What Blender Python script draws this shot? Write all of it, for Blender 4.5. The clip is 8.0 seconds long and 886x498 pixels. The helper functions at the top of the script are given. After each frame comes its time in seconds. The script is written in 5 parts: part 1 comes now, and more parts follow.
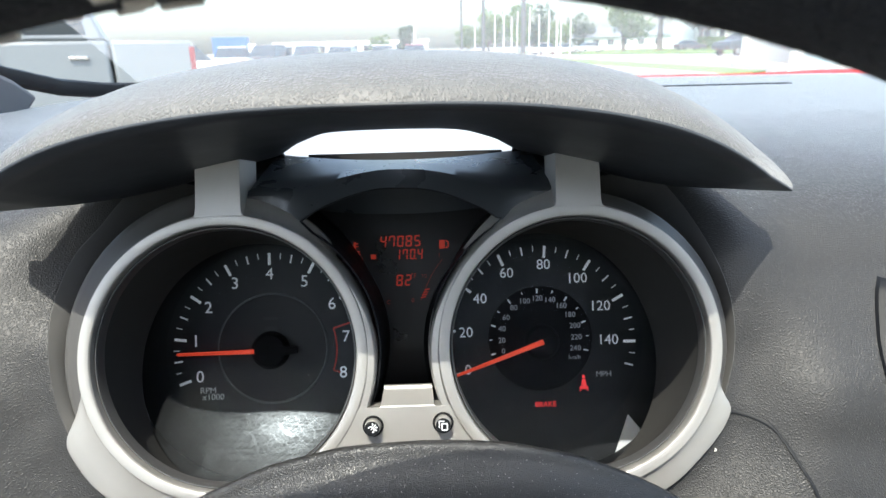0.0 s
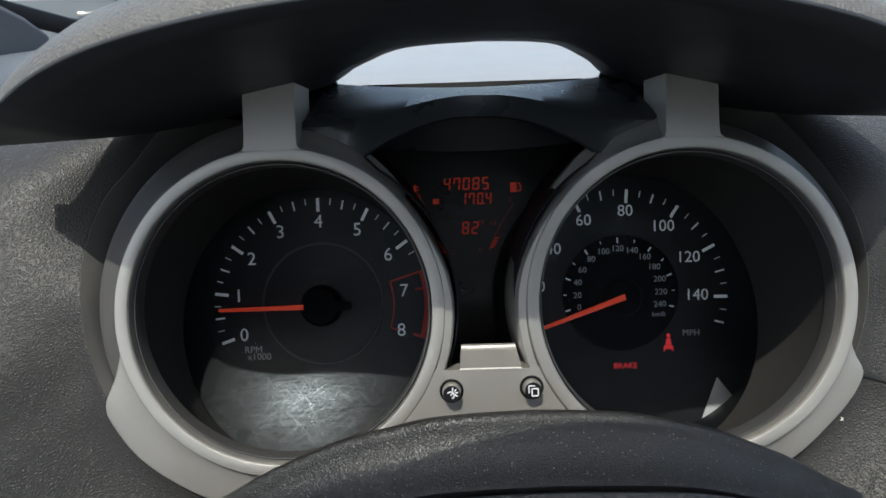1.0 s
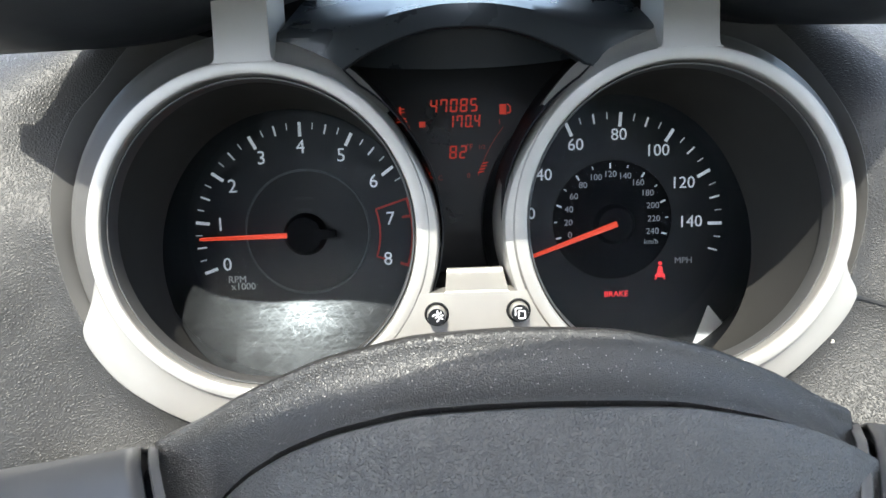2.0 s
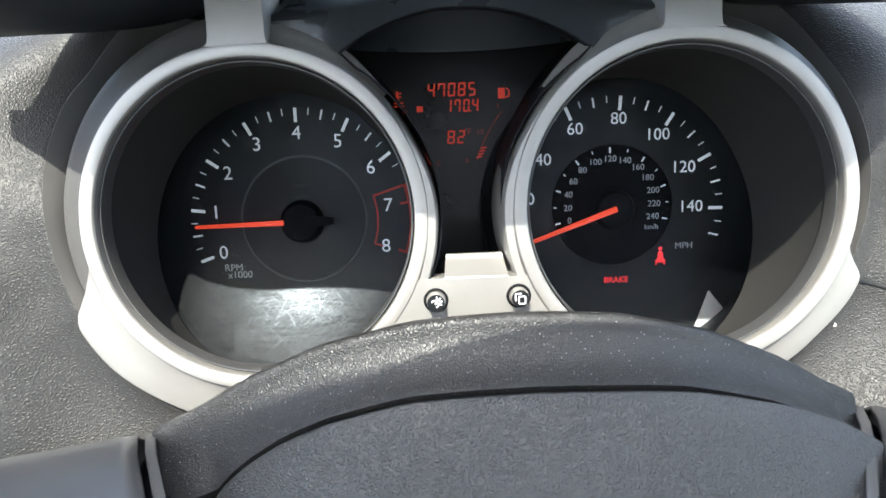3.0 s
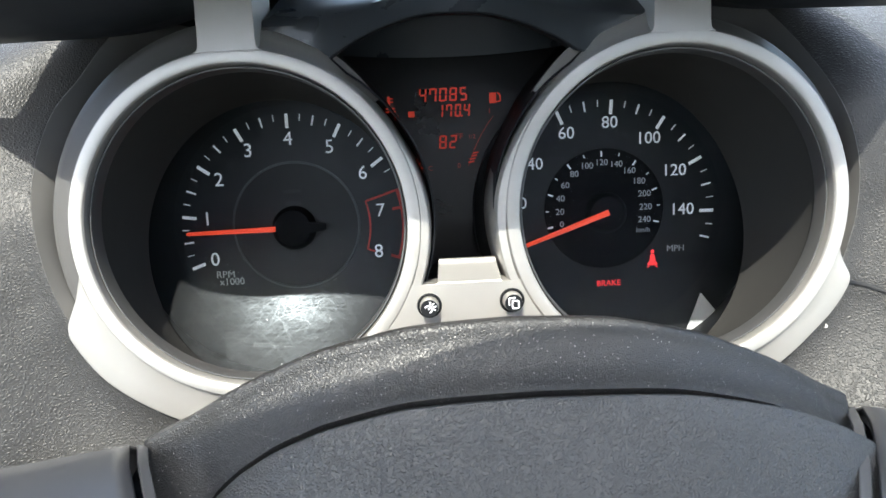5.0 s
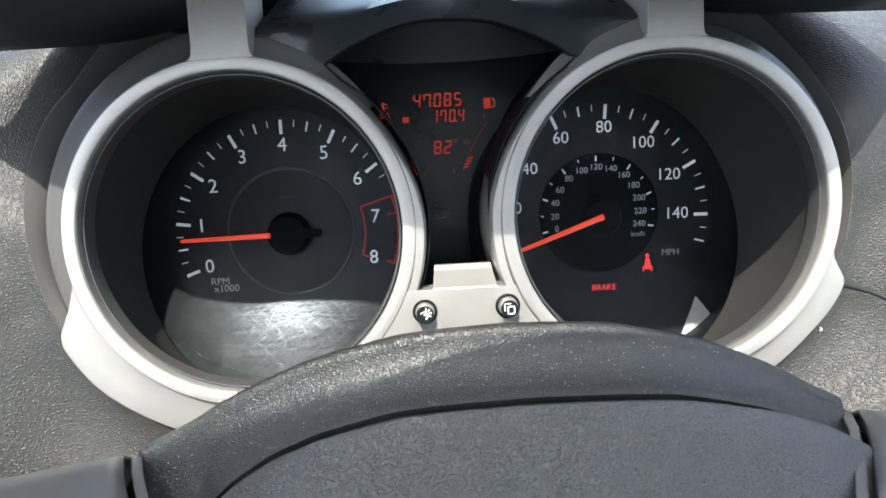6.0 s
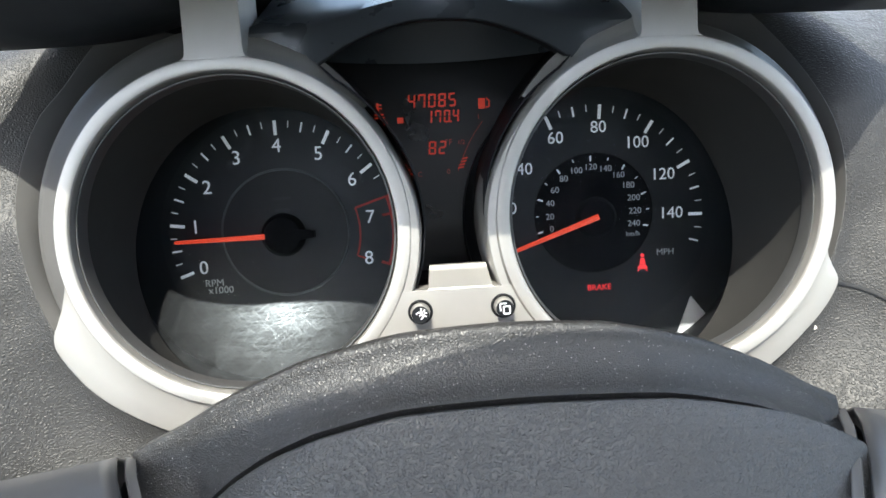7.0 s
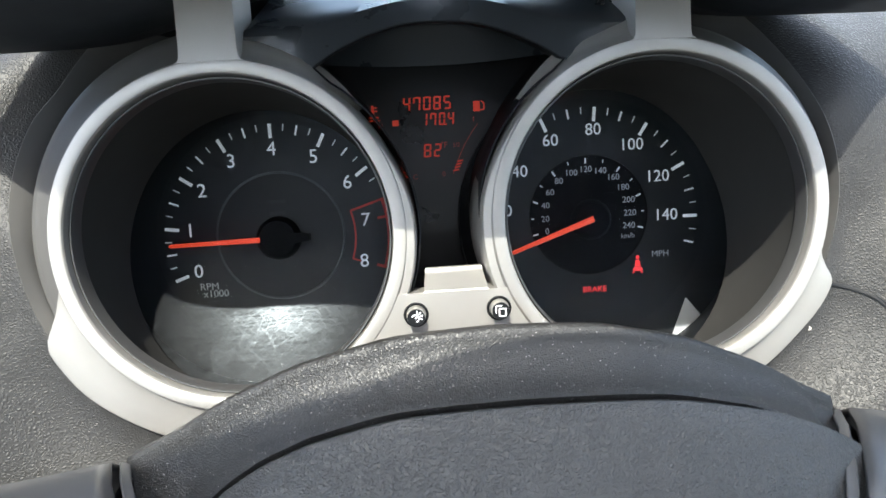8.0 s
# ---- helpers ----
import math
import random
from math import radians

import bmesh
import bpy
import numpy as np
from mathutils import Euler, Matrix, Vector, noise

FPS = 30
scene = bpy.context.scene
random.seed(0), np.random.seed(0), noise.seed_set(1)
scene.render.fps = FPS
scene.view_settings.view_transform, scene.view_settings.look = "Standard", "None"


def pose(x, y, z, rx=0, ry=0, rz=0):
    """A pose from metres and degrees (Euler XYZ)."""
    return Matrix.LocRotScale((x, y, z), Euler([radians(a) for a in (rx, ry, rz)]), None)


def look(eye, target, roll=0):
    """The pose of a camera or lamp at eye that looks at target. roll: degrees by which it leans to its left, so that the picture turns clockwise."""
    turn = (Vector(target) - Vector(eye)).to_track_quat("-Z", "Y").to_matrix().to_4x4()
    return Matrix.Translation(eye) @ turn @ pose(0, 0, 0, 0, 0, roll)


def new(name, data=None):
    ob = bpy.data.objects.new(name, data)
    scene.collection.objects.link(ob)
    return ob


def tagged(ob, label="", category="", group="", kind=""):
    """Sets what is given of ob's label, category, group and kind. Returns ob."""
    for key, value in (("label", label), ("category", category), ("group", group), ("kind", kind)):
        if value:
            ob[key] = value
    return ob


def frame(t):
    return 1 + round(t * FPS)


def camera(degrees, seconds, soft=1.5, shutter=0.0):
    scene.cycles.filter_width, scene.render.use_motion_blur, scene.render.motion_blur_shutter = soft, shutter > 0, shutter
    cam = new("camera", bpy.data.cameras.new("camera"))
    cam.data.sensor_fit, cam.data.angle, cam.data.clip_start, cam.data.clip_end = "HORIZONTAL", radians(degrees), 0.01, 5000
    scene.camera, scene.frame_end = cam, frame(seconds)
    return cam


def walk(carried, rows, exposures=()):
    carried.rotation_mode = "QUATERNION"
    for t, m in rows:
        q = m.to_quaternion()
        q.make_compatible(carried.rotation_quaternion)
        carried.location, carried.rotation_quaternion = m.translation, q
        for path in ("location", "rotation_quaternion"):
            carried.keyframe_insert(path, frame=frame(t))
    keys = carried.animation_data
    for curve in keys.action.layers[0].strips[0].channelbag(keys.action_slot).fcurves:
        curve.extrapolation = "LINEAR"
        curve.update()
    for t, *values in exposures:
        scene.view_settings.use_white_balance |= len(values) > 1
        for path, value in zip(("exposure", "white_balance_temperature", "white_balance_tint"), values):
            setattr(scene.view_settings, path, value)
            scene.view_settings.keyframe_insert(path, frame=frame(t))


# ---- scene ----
cam = camera(71.8, 8.0)
cam.data.dof.use_dof, cam.data.dof.focus_distance, cam.data.dof.aperture_fstop = True, 0.29, 24.0
PATH = [
    (0, (0.015, -0.273, 1.201), (0.044, 1.627, 0.578), -1.4),
    (0.1, (0.009, -0.266, 1.195), (0.032, 1.638, 0.584), -1.6),
    (0.2, (-0.002, -0.258, 1.192), (0.019, 1.644, 0.574), -1.5),
    (0.3, (-0.008, -0.252, 1.194), (0.005, 1.65, 0.576), -1.6),
    (0.5, (-0.017, -0.246, 1.195), (-0.023, 1.646, 0.548), -1.9),
    (0.7, (-0.021, -0.242, 1.188), (-0.022, 1.644, 0.521), -1.9),
    (1, (-0.015, -0.238, 1.182), (-0.029, 1.617, 0.436), -1.9),
    (1.5, (-0.014, -0.237, 1.175), (-0.026, 1.572, 0.324), -1.9),
    (2, (-0.011, -0.234, 1.169), (-0.017, 1.549, 0.264), -2.0),
    (3.5, (-0.012, -0.232, 1.166), (-0.005, 1.535, 0.23), -2.4),
    (4, (-0.012, -0.232, 1.167), (0.003, 1.538, 0.236), -2.5),
    (4.5, (-0.012, -0.232, 1.166), (0.009, 1.54, 0.239), -2.4),
    (6, (-0.012, -0.231, 1.167), (0.032, 1.547, 0.253), -2.5),
    (6.5, (-0.012, -0.231, 1.166), (0.04, 1.549, 0.256), -2.5),
    (7, (-0.012, -0.231, 1.166), (0.048, 1.55, 0.258), -2.5),
    (7.5, (-0.012, -0.231, 1.166), (0.058, 1.552, 0.263), -2.5),
    (8, (-0.012, -0.231, 1.166), (0.063, 1.553, 0.265), -2.5),
]
EXPOSURES = [(0.0, 1.85), (0.3, 1.62), (0.5, 1.4), (0.7, 1.0), (1.0, 0.75), (1.5, 1.88), (2.0, 2.42), (3.5, 2.42), (6.0, 2.28), (8.0, 2.25)]
BALANCE = (6450, 4)
walk(cam, [(t, look(eye, target, roll)) for t, eye, target, roll in PATH], [(*row, *BALANCE) for row in EXPOSURES])


# ---- light ----
SUN_DIR = Vector((-0.15, -0.465, 0.872)).normalized()
world = bpy.data.worlds.new("sky")
scene.world = world
world.use_nodes = True
wn = world.node_tree.nodes
sky = wn.new("ShaderNodeTexSky")
sky.sky_type = "NISHITA"
sky.sun_disc = False
sky.dust_density = 3.5
sky.sun_elevation = math.asin(SUN_DIR.z)
sky.sun_rotation = math.atan2(SUN_DIR.x, SUN_DIR.y)
wn["Background"].inputs["Strength"].default_value = 0.15
world.node_tree.links.new(sky.outputs[0], wn["Background"].inputs["Color"])
sun = new("sun", bpy.data.lights.new("sun", "SUN"))
sun.data.energy = 1.8
sun.data.angle = radians(0.53)
sun.data.color = (1.0, 0.95, 0.87)
sun.matrix_world = look(SUN_DIR * 30, (0, 0, 0))


# ---- materials ----
def material(name, colour, rough=0.5, metal=0.0, spec=0.5, coat=0.0):
    m = bpy.data.materials.new(name)
    m.use_nodes = True
    b = m.node_tree.nodes["Principled BSDF"]
    b.inputs["Base Color"].default_value = (*colour, 1)
    b.inputs["Roughness"].default_value = rough
    b.inputs["Metallic"].default_value = metal
    b.inputs["Specular IOR Level"].default_value = spec
    b.inputs["Coat Weight"].default_value = coat
    return m


def tools(m):
    nt = m.node_tree
    return nt.nodes, nt.links.new, nt.nodes["Principled BSDF"]


def coords(m, scale=(1, 1, 1), which="Object"):
    nodes, link, _ = tools(m)
    tc = nodes.new("ShaderNodeTexCoord")
    mp = nodes.new("ShaderNodeMapping")
    mp.inputs["Scale"].default_value = scale
    link(tc.outputs[which], mp.inputs["Vector"])
    return mp.outputs["Vector"]


def noise_tex(m, vec, scale, detail=3.0, rough=0.55, distort=0.0):
    nodes, link, _ = tools(m)
    n = nodes.new("ShaderNodeTexNoise")
    n.inputs["Scale"].default_value = scale
    n.inputs["Detail"].default_value = detail
    n.inputs["Roughness"].default_value = rough
    n.inputs["Distortion"].default_value = distort
    link(vec, n.inputs["Vector"])
    return n.outputs["Fac"]


def ramp(m, fac, stops):
    nodes, link, _ = tools(m)
    r = nodes.new("ShaderNodeValToRGB")
    while len(r.color_ramp.elements) < len(stops):
        r.color_ramp.elements.new(0.5)
    for e, (p, c) in zip(r.color_ramp.elements, stops):
        e.position = p
        e.color = (c, c, c, 1) if isinstance(c, (int, float)) else (*c, 1)
    link(fac, r.inputs["Fac"])
    return r.outputs["Color"]


def bump(m, height, strength, distance, normal=None):
    nodes, link, b = tools(m)
    n = nodes.new("ShaderNodeBump")
    n.inputs["Strength"].default_value = strength
    n.inputs["Distance"].default_value = distance
    link(height, n.inputs["Height"])
    if normal:
        link(normal, n.inputs["Normal"])
    link(n.outputs["Normal"], b.inputs["Normal"])
    return n.outputs["Normal"]


def grain_plastic(name, colour, cell, depth, rough=0.45, wear=0.0, spec=0.5):
    """Moulded plastic with a leather grain of the given cell size in metres."""
    m = material(name, colour, rough, spec=spec)
    nodes, link, b = tools(m)
    v = coords(m)
    warp = nodes.new("ShaderNodeTexNoise")
    warp.inputs["Scale"].default_value = 0.5 / cell
    link(v, warp.inputs["Vector"])
    add = nodes.new("ShaderNodeVectorMath")
    add.operation = "MULTIPLY_ADD"
    add.inputs[1].default_value = (cell * 1.6,) * 3
    link(warp.outputs["Color"], add.inputs[0])
    link(v, add.inputs[2])
    vor = nodes.new("ShaderNodeTexVoronoi")
    vor.feature = "DISTANCE_TO_EDGE"
    vor.inputs["Scale"].default_value = 1.0 / cell
    link(add.outputs[0], vor.inputs["Vector"])
    inv = nodes.new("ShaderNodeMapRange")
    inv.interpolation_type = "SMOOTHSTEP"
    inv.inputs["From Max"].default_value = 0.42
    link(vor.outputs["Distance"], inv.inputs["Value"])
    fine = noise_tex(m, v, 3.0 / cell, 2)
    n1 = bump(m, inv.outputs[0], 1.0, depth)
    bump(m, fine, 0.35, depth * 0.35, n1)
    stain = noise_tex(m, v, 14, 5, 0.6)
    r = ramp(m, stain, [(0.3, rough - 0.05), (0.7, rough + 0.07)])
    link(r, b.inputs["Roughness"])
    c = ramp(m, noise_tex(m, v, 22, 6, 0.65), [(0.3, [k * 0.88 for k in colour]), (0.72, [min(1, k * 1.12 + wear) for k in colour])])
    link(c, b.inputs["Base Color"])
    return m


def satin(name, colour, rough, metal, flake=0.0002, spec=0.5):
    m = material(name, colour, rough, metal, spec)
    nodes, link, b = tools(m)
    v = coords(m)
    link(ramp(m, noise_tex(m, v, 35, 5, 0.6), [(0.3, rough - 0.04), (0.75, rough + 0.08)]), b.inputs["Roughness"])
    link(ramp(m, noise_tex(m, v, 60, 4, 0.6), [(0.3, [k * 0.95 for k in colour]), (0.7, colour)]), b.inputs["Base Color"])
    bump(m, noise_tex(m, v, 2500, 2), 0.12, flake)
    return m


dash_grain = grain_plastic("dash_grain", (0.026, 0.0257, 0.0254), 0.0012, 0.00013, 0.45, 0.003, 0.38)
# Hood top: charcoal grain lightened in colour to read as sunlit.
brow_grain_lit = grain_plastic("brow_grain_lit", (0.13, 0.127, 0.121), 0.0016, 0.00022, 0.48, 0.004)
hub_grain = grain_plastic("hub_grain", (0.0225, 0.0218, 0.021), 0.0008, 0.00014, 0.42, 0.003, 0.65)


def add_dust(m, spacing, size, colour):
    """Sparse pale specks on a surface: dust, with sparkle painted in as colour."""
    nodes, link, b = tools(m)
    vor = nodes.new("ShaderNodeTexVoronoi")
    vor.inputs["Scale"].default_value = 1.0 / spacing
    link(coords(m), vor.inputs["Vector"])
    near = nodes.new("ShaderNodeMath")
    near.operation = "LESS_THAN"
    near.inputs[1].default_value = size / spacing
    link(vor.outputs["Distance"], near.inputs[0])
    few = nodes.new("ShaderNodeMath")
    few.operation = "GREATER_THAN"
    few.inputs[1].default_value = 0.62
    split = nodes.new("ShaderNodeSeparateColor")
    link(vor.outputs["Color"], split.inputs[0])
    link(split.outputs[0], few.inputs[0])
    both = nodes.new("ShaderNodeMath")
    both.operation = "MULTIPLY"
    link(near.outputs[0], both.inputs[0])
    link(few.outputs[0], both.inputs[1])
    mix = nodes.new("ShaderNodeMix")
    mix.data_type = "RGBA"
    link(both.outputs[0], mix.inputs["Factor"])
    link(b.inputs["Base Color"].links[0].from_socket, mix.inputs["A"])
    mix.inputs["B"].default_value = (*colour, 1)
    link(mix.outputs["Result"], b.inputs["Base Color"])


add_dust(hub_grain, 0.0012, 0.00017, (0.36, 0.35, 0.33))
pad_grain = grain_plastic("pad_grain", (0.038, 0.037, 0.0355), 0.0009, 0.00020, 0.40, 0.004, 0.8)
black_plastic = satin("black_plastic", (0.010, 0.011, 0.013), 0.5, 0.0, spec=0.2)
# Hood underside: darkened in colour to read as shaded.
under_shaded = satin("under_shaded", (0.040, 0.045, 0.052), 0.45, 0.0, spec=0.4)
hood_plastic = satin("hood_plastic", (0.044, 0.049, 0.055), 0.28, 0.0)
shroud_grey = satin("shroud_grey", (0.05, 0.049, 0.047), 0.7, 0.0, spec=0.08)
silver = satin("silver_paint", (0.45, 0.435, 0.41), 0.40, 0.55)
shell_grey = satin("shell_grey", (0.11, 0.108, 0.105), 0.40, 0.1)
dark_silver = satin("dark_silver", (0.10, 0.10, 0.10), 0.36, 0.4)
dial_black = satin("dial_black", (0.012, 0.013, 0.015), 0.6, 0.0)
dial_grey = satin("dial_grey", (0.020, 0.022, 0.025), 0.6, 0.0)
dial_inner = satin("dial_inner", (0.009, 0.010, 0.011), 0.6, 0.0)
dial_line = material("dial_line", (0.06, 0.065, 0.07), 0.4)
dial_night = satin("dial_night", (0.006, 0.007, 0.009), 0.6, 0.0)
dial_jet = satin("dial_jet", (0.004, 0.004, 0.005), 0.6, 0.0, spec=0.06)
# Dash plastic paled so the top carries sun and sky glare.
dash_glare = satin("dash_glare", (0.33, 0.345, 0.365), 0.42, 0.0)
# Sheen put in for bright sky glancing off the plastic at low angles.
for hazy, weight in ((dash_grain, 1.0), (dash_glare, 0.8), (brow_grain_lit, 0.5)):
    tools(hazy)[2].inputs["Sheen Weight"].default_value = weight
    tools(hazy)[2].inputs["Sheen Roughness"].default_value = 0.35
print_chip = satin("paint_chip", (0.75, 0.72, 0.66), 0.8, 0.0)
leather = grain_plastic("wheel_leather", (0.010, 0.012, 0.016), 0.0016, 0.0003, 0.5)
rim_fleck = material("rim_fleck", (0.72, 0.66, 0.56), 0.8)


def glowing(name, colour, strength, base=None):
    m = material(name, base or colour, 0.5)
    _, _, b = tools(m)
    b.inputs["Emission Color"].default_value = (*colour, 1)
    b.inputs["Emission Strength"].default_value = strength
    return m


needle_red = glowing("needle_red", (1.0, 0.09, 0.04), 0.12, (0.75, 0.06, 0.03))
lcd_red = glowing("lcd_red", (1.0, 0.09, 0.05), 0.055, (0.3, 0.02, 0.01))
lcd_dim = glowing("lcd_dim", (1.0, 0.09, 0.05), 0.022, (0.15, 0.02, 0.01))
print_white = glowing("print_white", (0.9, 0.95, 1.0), 0.05, (0.8, 0.8, 0.82))
print_grey = glowing("print_grey", (0.9, 0.95, 1.0), 0.015, (0.38, 0.38, 0.40))
lamp_red = glowing("lamp_red", (1.0, 0.05, 0.06), 0.2, (0.4, 0.02, 0.02))
print_red = material("print_red", (0.5, 0.04, 0.03), 0.6)


def clear_lens():
    """Scratched clear plastic: mostly see-through, a little gloss, fine scratches and dust that scatter sunlight."""
    m = bpy.data.materials.new("clear_lens")
    m.use_nodes = True
    nt = m.node_tree
    nodes, link = nt.nodes, nt.links.new
    nodes.remove(nodes["Principled BSDF"])
    out = nodes["Material Output"]
    tc = nodes.new("ShaderNodeTexCoord")
    clear = nodes.new("ShaderNodeBsdfTransparent")
    clear.inputs["Color"].default_value = (0.93, 0.94, 0.95, 1)
    gloss = nodes.new("ShaderNodeBsdfGlossy")
    gloss.inputs["Roughness"].default_value = 0.30
    haze = nodes.new("ShaderNodeBsdfGlossy")
    haze.inputs["Roughness"].default_value = 0.19
    haze.inputs["Color"].default_value = (0.80, 0.90, 1.0, 1)
    dust = nodes.new("ShaderNodeBsdfDiffuse")
    dust.inputs["Color"].default_value = (0.75, 0.78, 0.82, 1)
    scatter = nodes.new("ShaderNodeMixShader")
    scatter.inputs[0].default_value = 0.06
    link(haze.outputs[0], scatter.inputs[1])
    link(dust.outputs[0], scatter.inputs[2])
    total = None
    for rot, along, across, cutoff, most in ((0.55, 80, 7500, 0.74, 0.0046), (-0.7, 75, 8000, 0.745, 0.0046), (1.15, 90, 7400, 0.75, 0.004), (2.2, 85, 7800, 0.75, 0.004),
                                             (0.06, 60, 4200, 0.58, 0.0012), (-0.10, 55, 4600, 0.58, 0.0012), (0.25, 70, 4400, 0.60, 0.0012)):
        turn = nodes.new("ShaderNodeMapping")
        turn.inputs["Rotation"].default_value = (0.35, rot, 0.0)
        link(tc.outputs["Object"], turn.inputs["Vector"])
        mp = nodes.new("ShaderNodeMapping")
        mp.inputs["Scale"].default_value = (along, 4, across)
        link(turn.outputs[0], mp.inputs["Vector"])
        n = nodes.new("ShaderNodeTexNoise")
        n.inputs["Scale"].default_value = 1.0
        n.inputs["Detail"].default_value = 0.0
        link(mp.outputs[0], n.inputs["Vector"])
        r = nodes.new("ShaderNodeMapRange")
        r.inputs["From Min"].default_value = cutoff
        r.inputs["From Max"].default_value = cutoff + 0.04
        r.inputs["To Max"].default_value = most
        link(n.outputs["Fac"], r.inputs["Value"])
        if total is None:
            total = r.outputs[0]
        else:
            a = nodes.new("ShaderNodeMath")
            a.operation = "MAXIMUM"
            link(total, a.inputs[0])
            link(r.outputs[0], a.inputs[1])
            total = a.outputs[0]
    film = nodes.new("ShaderNodeTexNoise")
    film.inputs["Scale"].default_value = 40
    film.inputs["Detail"].default_value = 5
    link(tc.outputs["Object"], film.inputs["Vector"])
    f2 = nodes.new("ShaderNodeMath")
    f2.operation = "MULTIPLY"
    f2.inputs[1].default_value = 0.0006
    link(film.outputs["Fac"], f2.inputs[0])
    both = nodes.new("ShaderNodeMath")
    both.operation = "ADD"
    link(total, both.inputs[0])
    link(f2.outputs[0], both.inputs[1])
    body = nodes.new("ShaderNodeMixShader")
    link(both.outputs[0], body.inputs[0])
    link(clear.outputs[0], body.inputs[1])
    link(scatter.outputs[0], body.inputs[2])
    fres = nodes.new("ShaderNodeFresnel")
    fres.inputs["IOR"].default_value = 1.45
    coated = nodes.new("ShaderNodeMath")
    coated.operation = "MULTIPLY"
    coated.inputs[1].default_value = 0.015
    link(fres.outputs[0], coated.inputs[0])
    top = nodes.new("ShaderNodeMixShader")
    link(coated.outputs[0], top.inputs[0])
    link(body.outputs[0], top.inputs[1])
    link(gloss.outputs[0], top.inputs[2])
    link(top.outputs[0], out.inputs["Surface"])
    return m


def pane_glass(name, tint=(0.9, 0.93, 0.92)):
    m = bpy.data.materials.new(name)
    m.use_nodes = True
    nt = m.node_tree
    nodes, link = nt.nodes, nt.links.new
    nodes.remove(nodes["Principled BSDF"])
    clear = nodes.new("ShaderNodeBsdfTransparent")
    clear.inputs["Color"].default_value = (*tint, 1)
    gloss = nodes.new("ShaderNodeBsdfGlossy")
    gloss.inputs["Roughness"].default_value = 0.02
    fres = nodes.new("ShaderNodeFresnel")
    fres.inputs["IOR"].default_value = 1.45
    top = nodes.new("ShaderNodeMixShader")
    link(fres.outputs[0], top.inputs[0])
    link(clear.outputs[0], top.inputs[1])
    link(gloss.outputs[0], top.inputs[2])
    link(top.outputs[0], nodes["Material Output"].inputs["Surface"])
    return m


lens_clear = clear_lens()


def dusty_glass(name):
    """Clear glass with a thin even film of dust that catches the sun."""
    m = pane_glass(name)
    nt = m.node_tree
    nodes, link = nt.nodes, nt.links.new
    clear = nodes["Transparent BSDF"]
    film = nodes.new("ShaderNodeBsdfTranslucent")
    film.inputs["Color"].default_value = (0.85, 0.87, 0.9, 1)
    tc = nodes.new("ShaderNodeTexCoord")
    n = nodes.new("ShaderNodeTexNoise")
    n.inputs["Scale"].default_value = 6
    n.inputs["Detail"].default_value = 5
    link(tc.outputs["Object"], n.inputs["Vector"])
    amount = nodes.new("ShaderNodeMapRange")
    amount.inputs["To Min"].default_value = 0.10
    amount.inputs["To Max"].default_value = 0.20
    link(n.outputs["Fac"], amount.inputs["Value"])
    mix = nodes.new("ShaderNodeMixShader")
    link(amount.outputs[0], mix.inputs[0])
    link(clear.outputs[0], mix.inputs[1])
    link(film.outputs[0], mix.inputs[2])
    top = nodes["Mix Shader"]
    for old in list(top.inputs[0].links):
        nt.links.remove(old)
    top.inputs[0].default_value = 0.02
    link(mix.outputs[0], top.inputs[1])
    return m


# ---- building helpers ----
def thing(name, label, category, loc=(0, 0, 0), kind="", group=""):
    ob = new(name)
    ob.location = loc
    return tagged(ob, label, category, group, kind)


def world_loc(ob):
    p = Vector(ob.location)
    if ob.parent:
        p += ob.matrix_parent_inverse.translation + world_loc(ob.parent)
    return p


def part(name, bm, mat, parent=None, label="", smooth=35, solid=0.0, bevel=0.0):
    """Links a bmesh, given in world places, as one mesh object under its thing or part."""
    me = bpy.data.meshes.new(name)
    bmesh.ops.remove_doubles(bm, verts=bm.verts, dist=1e-6)
    bmesh.ops.recalc_face_normals(bm, faces=bm.faces)
    bm.to_mesh(me)
    bm.free()
    if smooth:
        me.shade_smooth()
        me.set_sharp_from_angle(angle=radians(smooth))
    me.materials.append(mat)
    ob = new(name, me)
    if parent:
        ob.parent = parent
        ob.matrix_parent_inverse = Matrix.Translation(-world_loc(parent))
    if solid:
        mod = ob.modifiers.new("wall", "SOLIDIFY")
        mod.thickness = solid
        mod.offset = 0
    if bevel:
        mod = ob.modifiers.new("edge", "BEVEL")
        mod.width, mod.segments, mod.limit_method = bevel, 2, "ANGLE"
    return tagged(ob, label)


def loft(rows, close_u=False, close_v=False, bm=None):
    """Quads between rows of points; close_u joins each row's ends, close_v the last row to the first."""
    bm = bm or bmesh.new()
    vs = [[bm.verts.new(p) for p in row] for row in rows]
    nr, nc = len(vs), len(vs[0])
    for i in range(nr if close_v else nr - 1):
        for j in range(nc if close_u else nc - 1):
            a, b = vs[i], vs[(i + 1) % nr]
            k = (j + 1) % nc
            bm.faces.new((a[j], a[k], b[k], b[j]))
    return bm


def box(x0, x1, y0, y1, z0, z1, bm=None, m=None):
    bm = bm or bmesh.new()
    made = bmesh.ops.create_cube(bm, size=1)["verts"]
    for v in made:
        v.co = Vector(((x0 + x1) / 2 + v.co.x * (x1 - x0), (y0 + y1) / 2 + v.co.y * (y1 - y0), (z0 + z1) / 2 + v.co.z * (z1 - z0)))
        if m:
            v.co = m @ v.co
    return bm


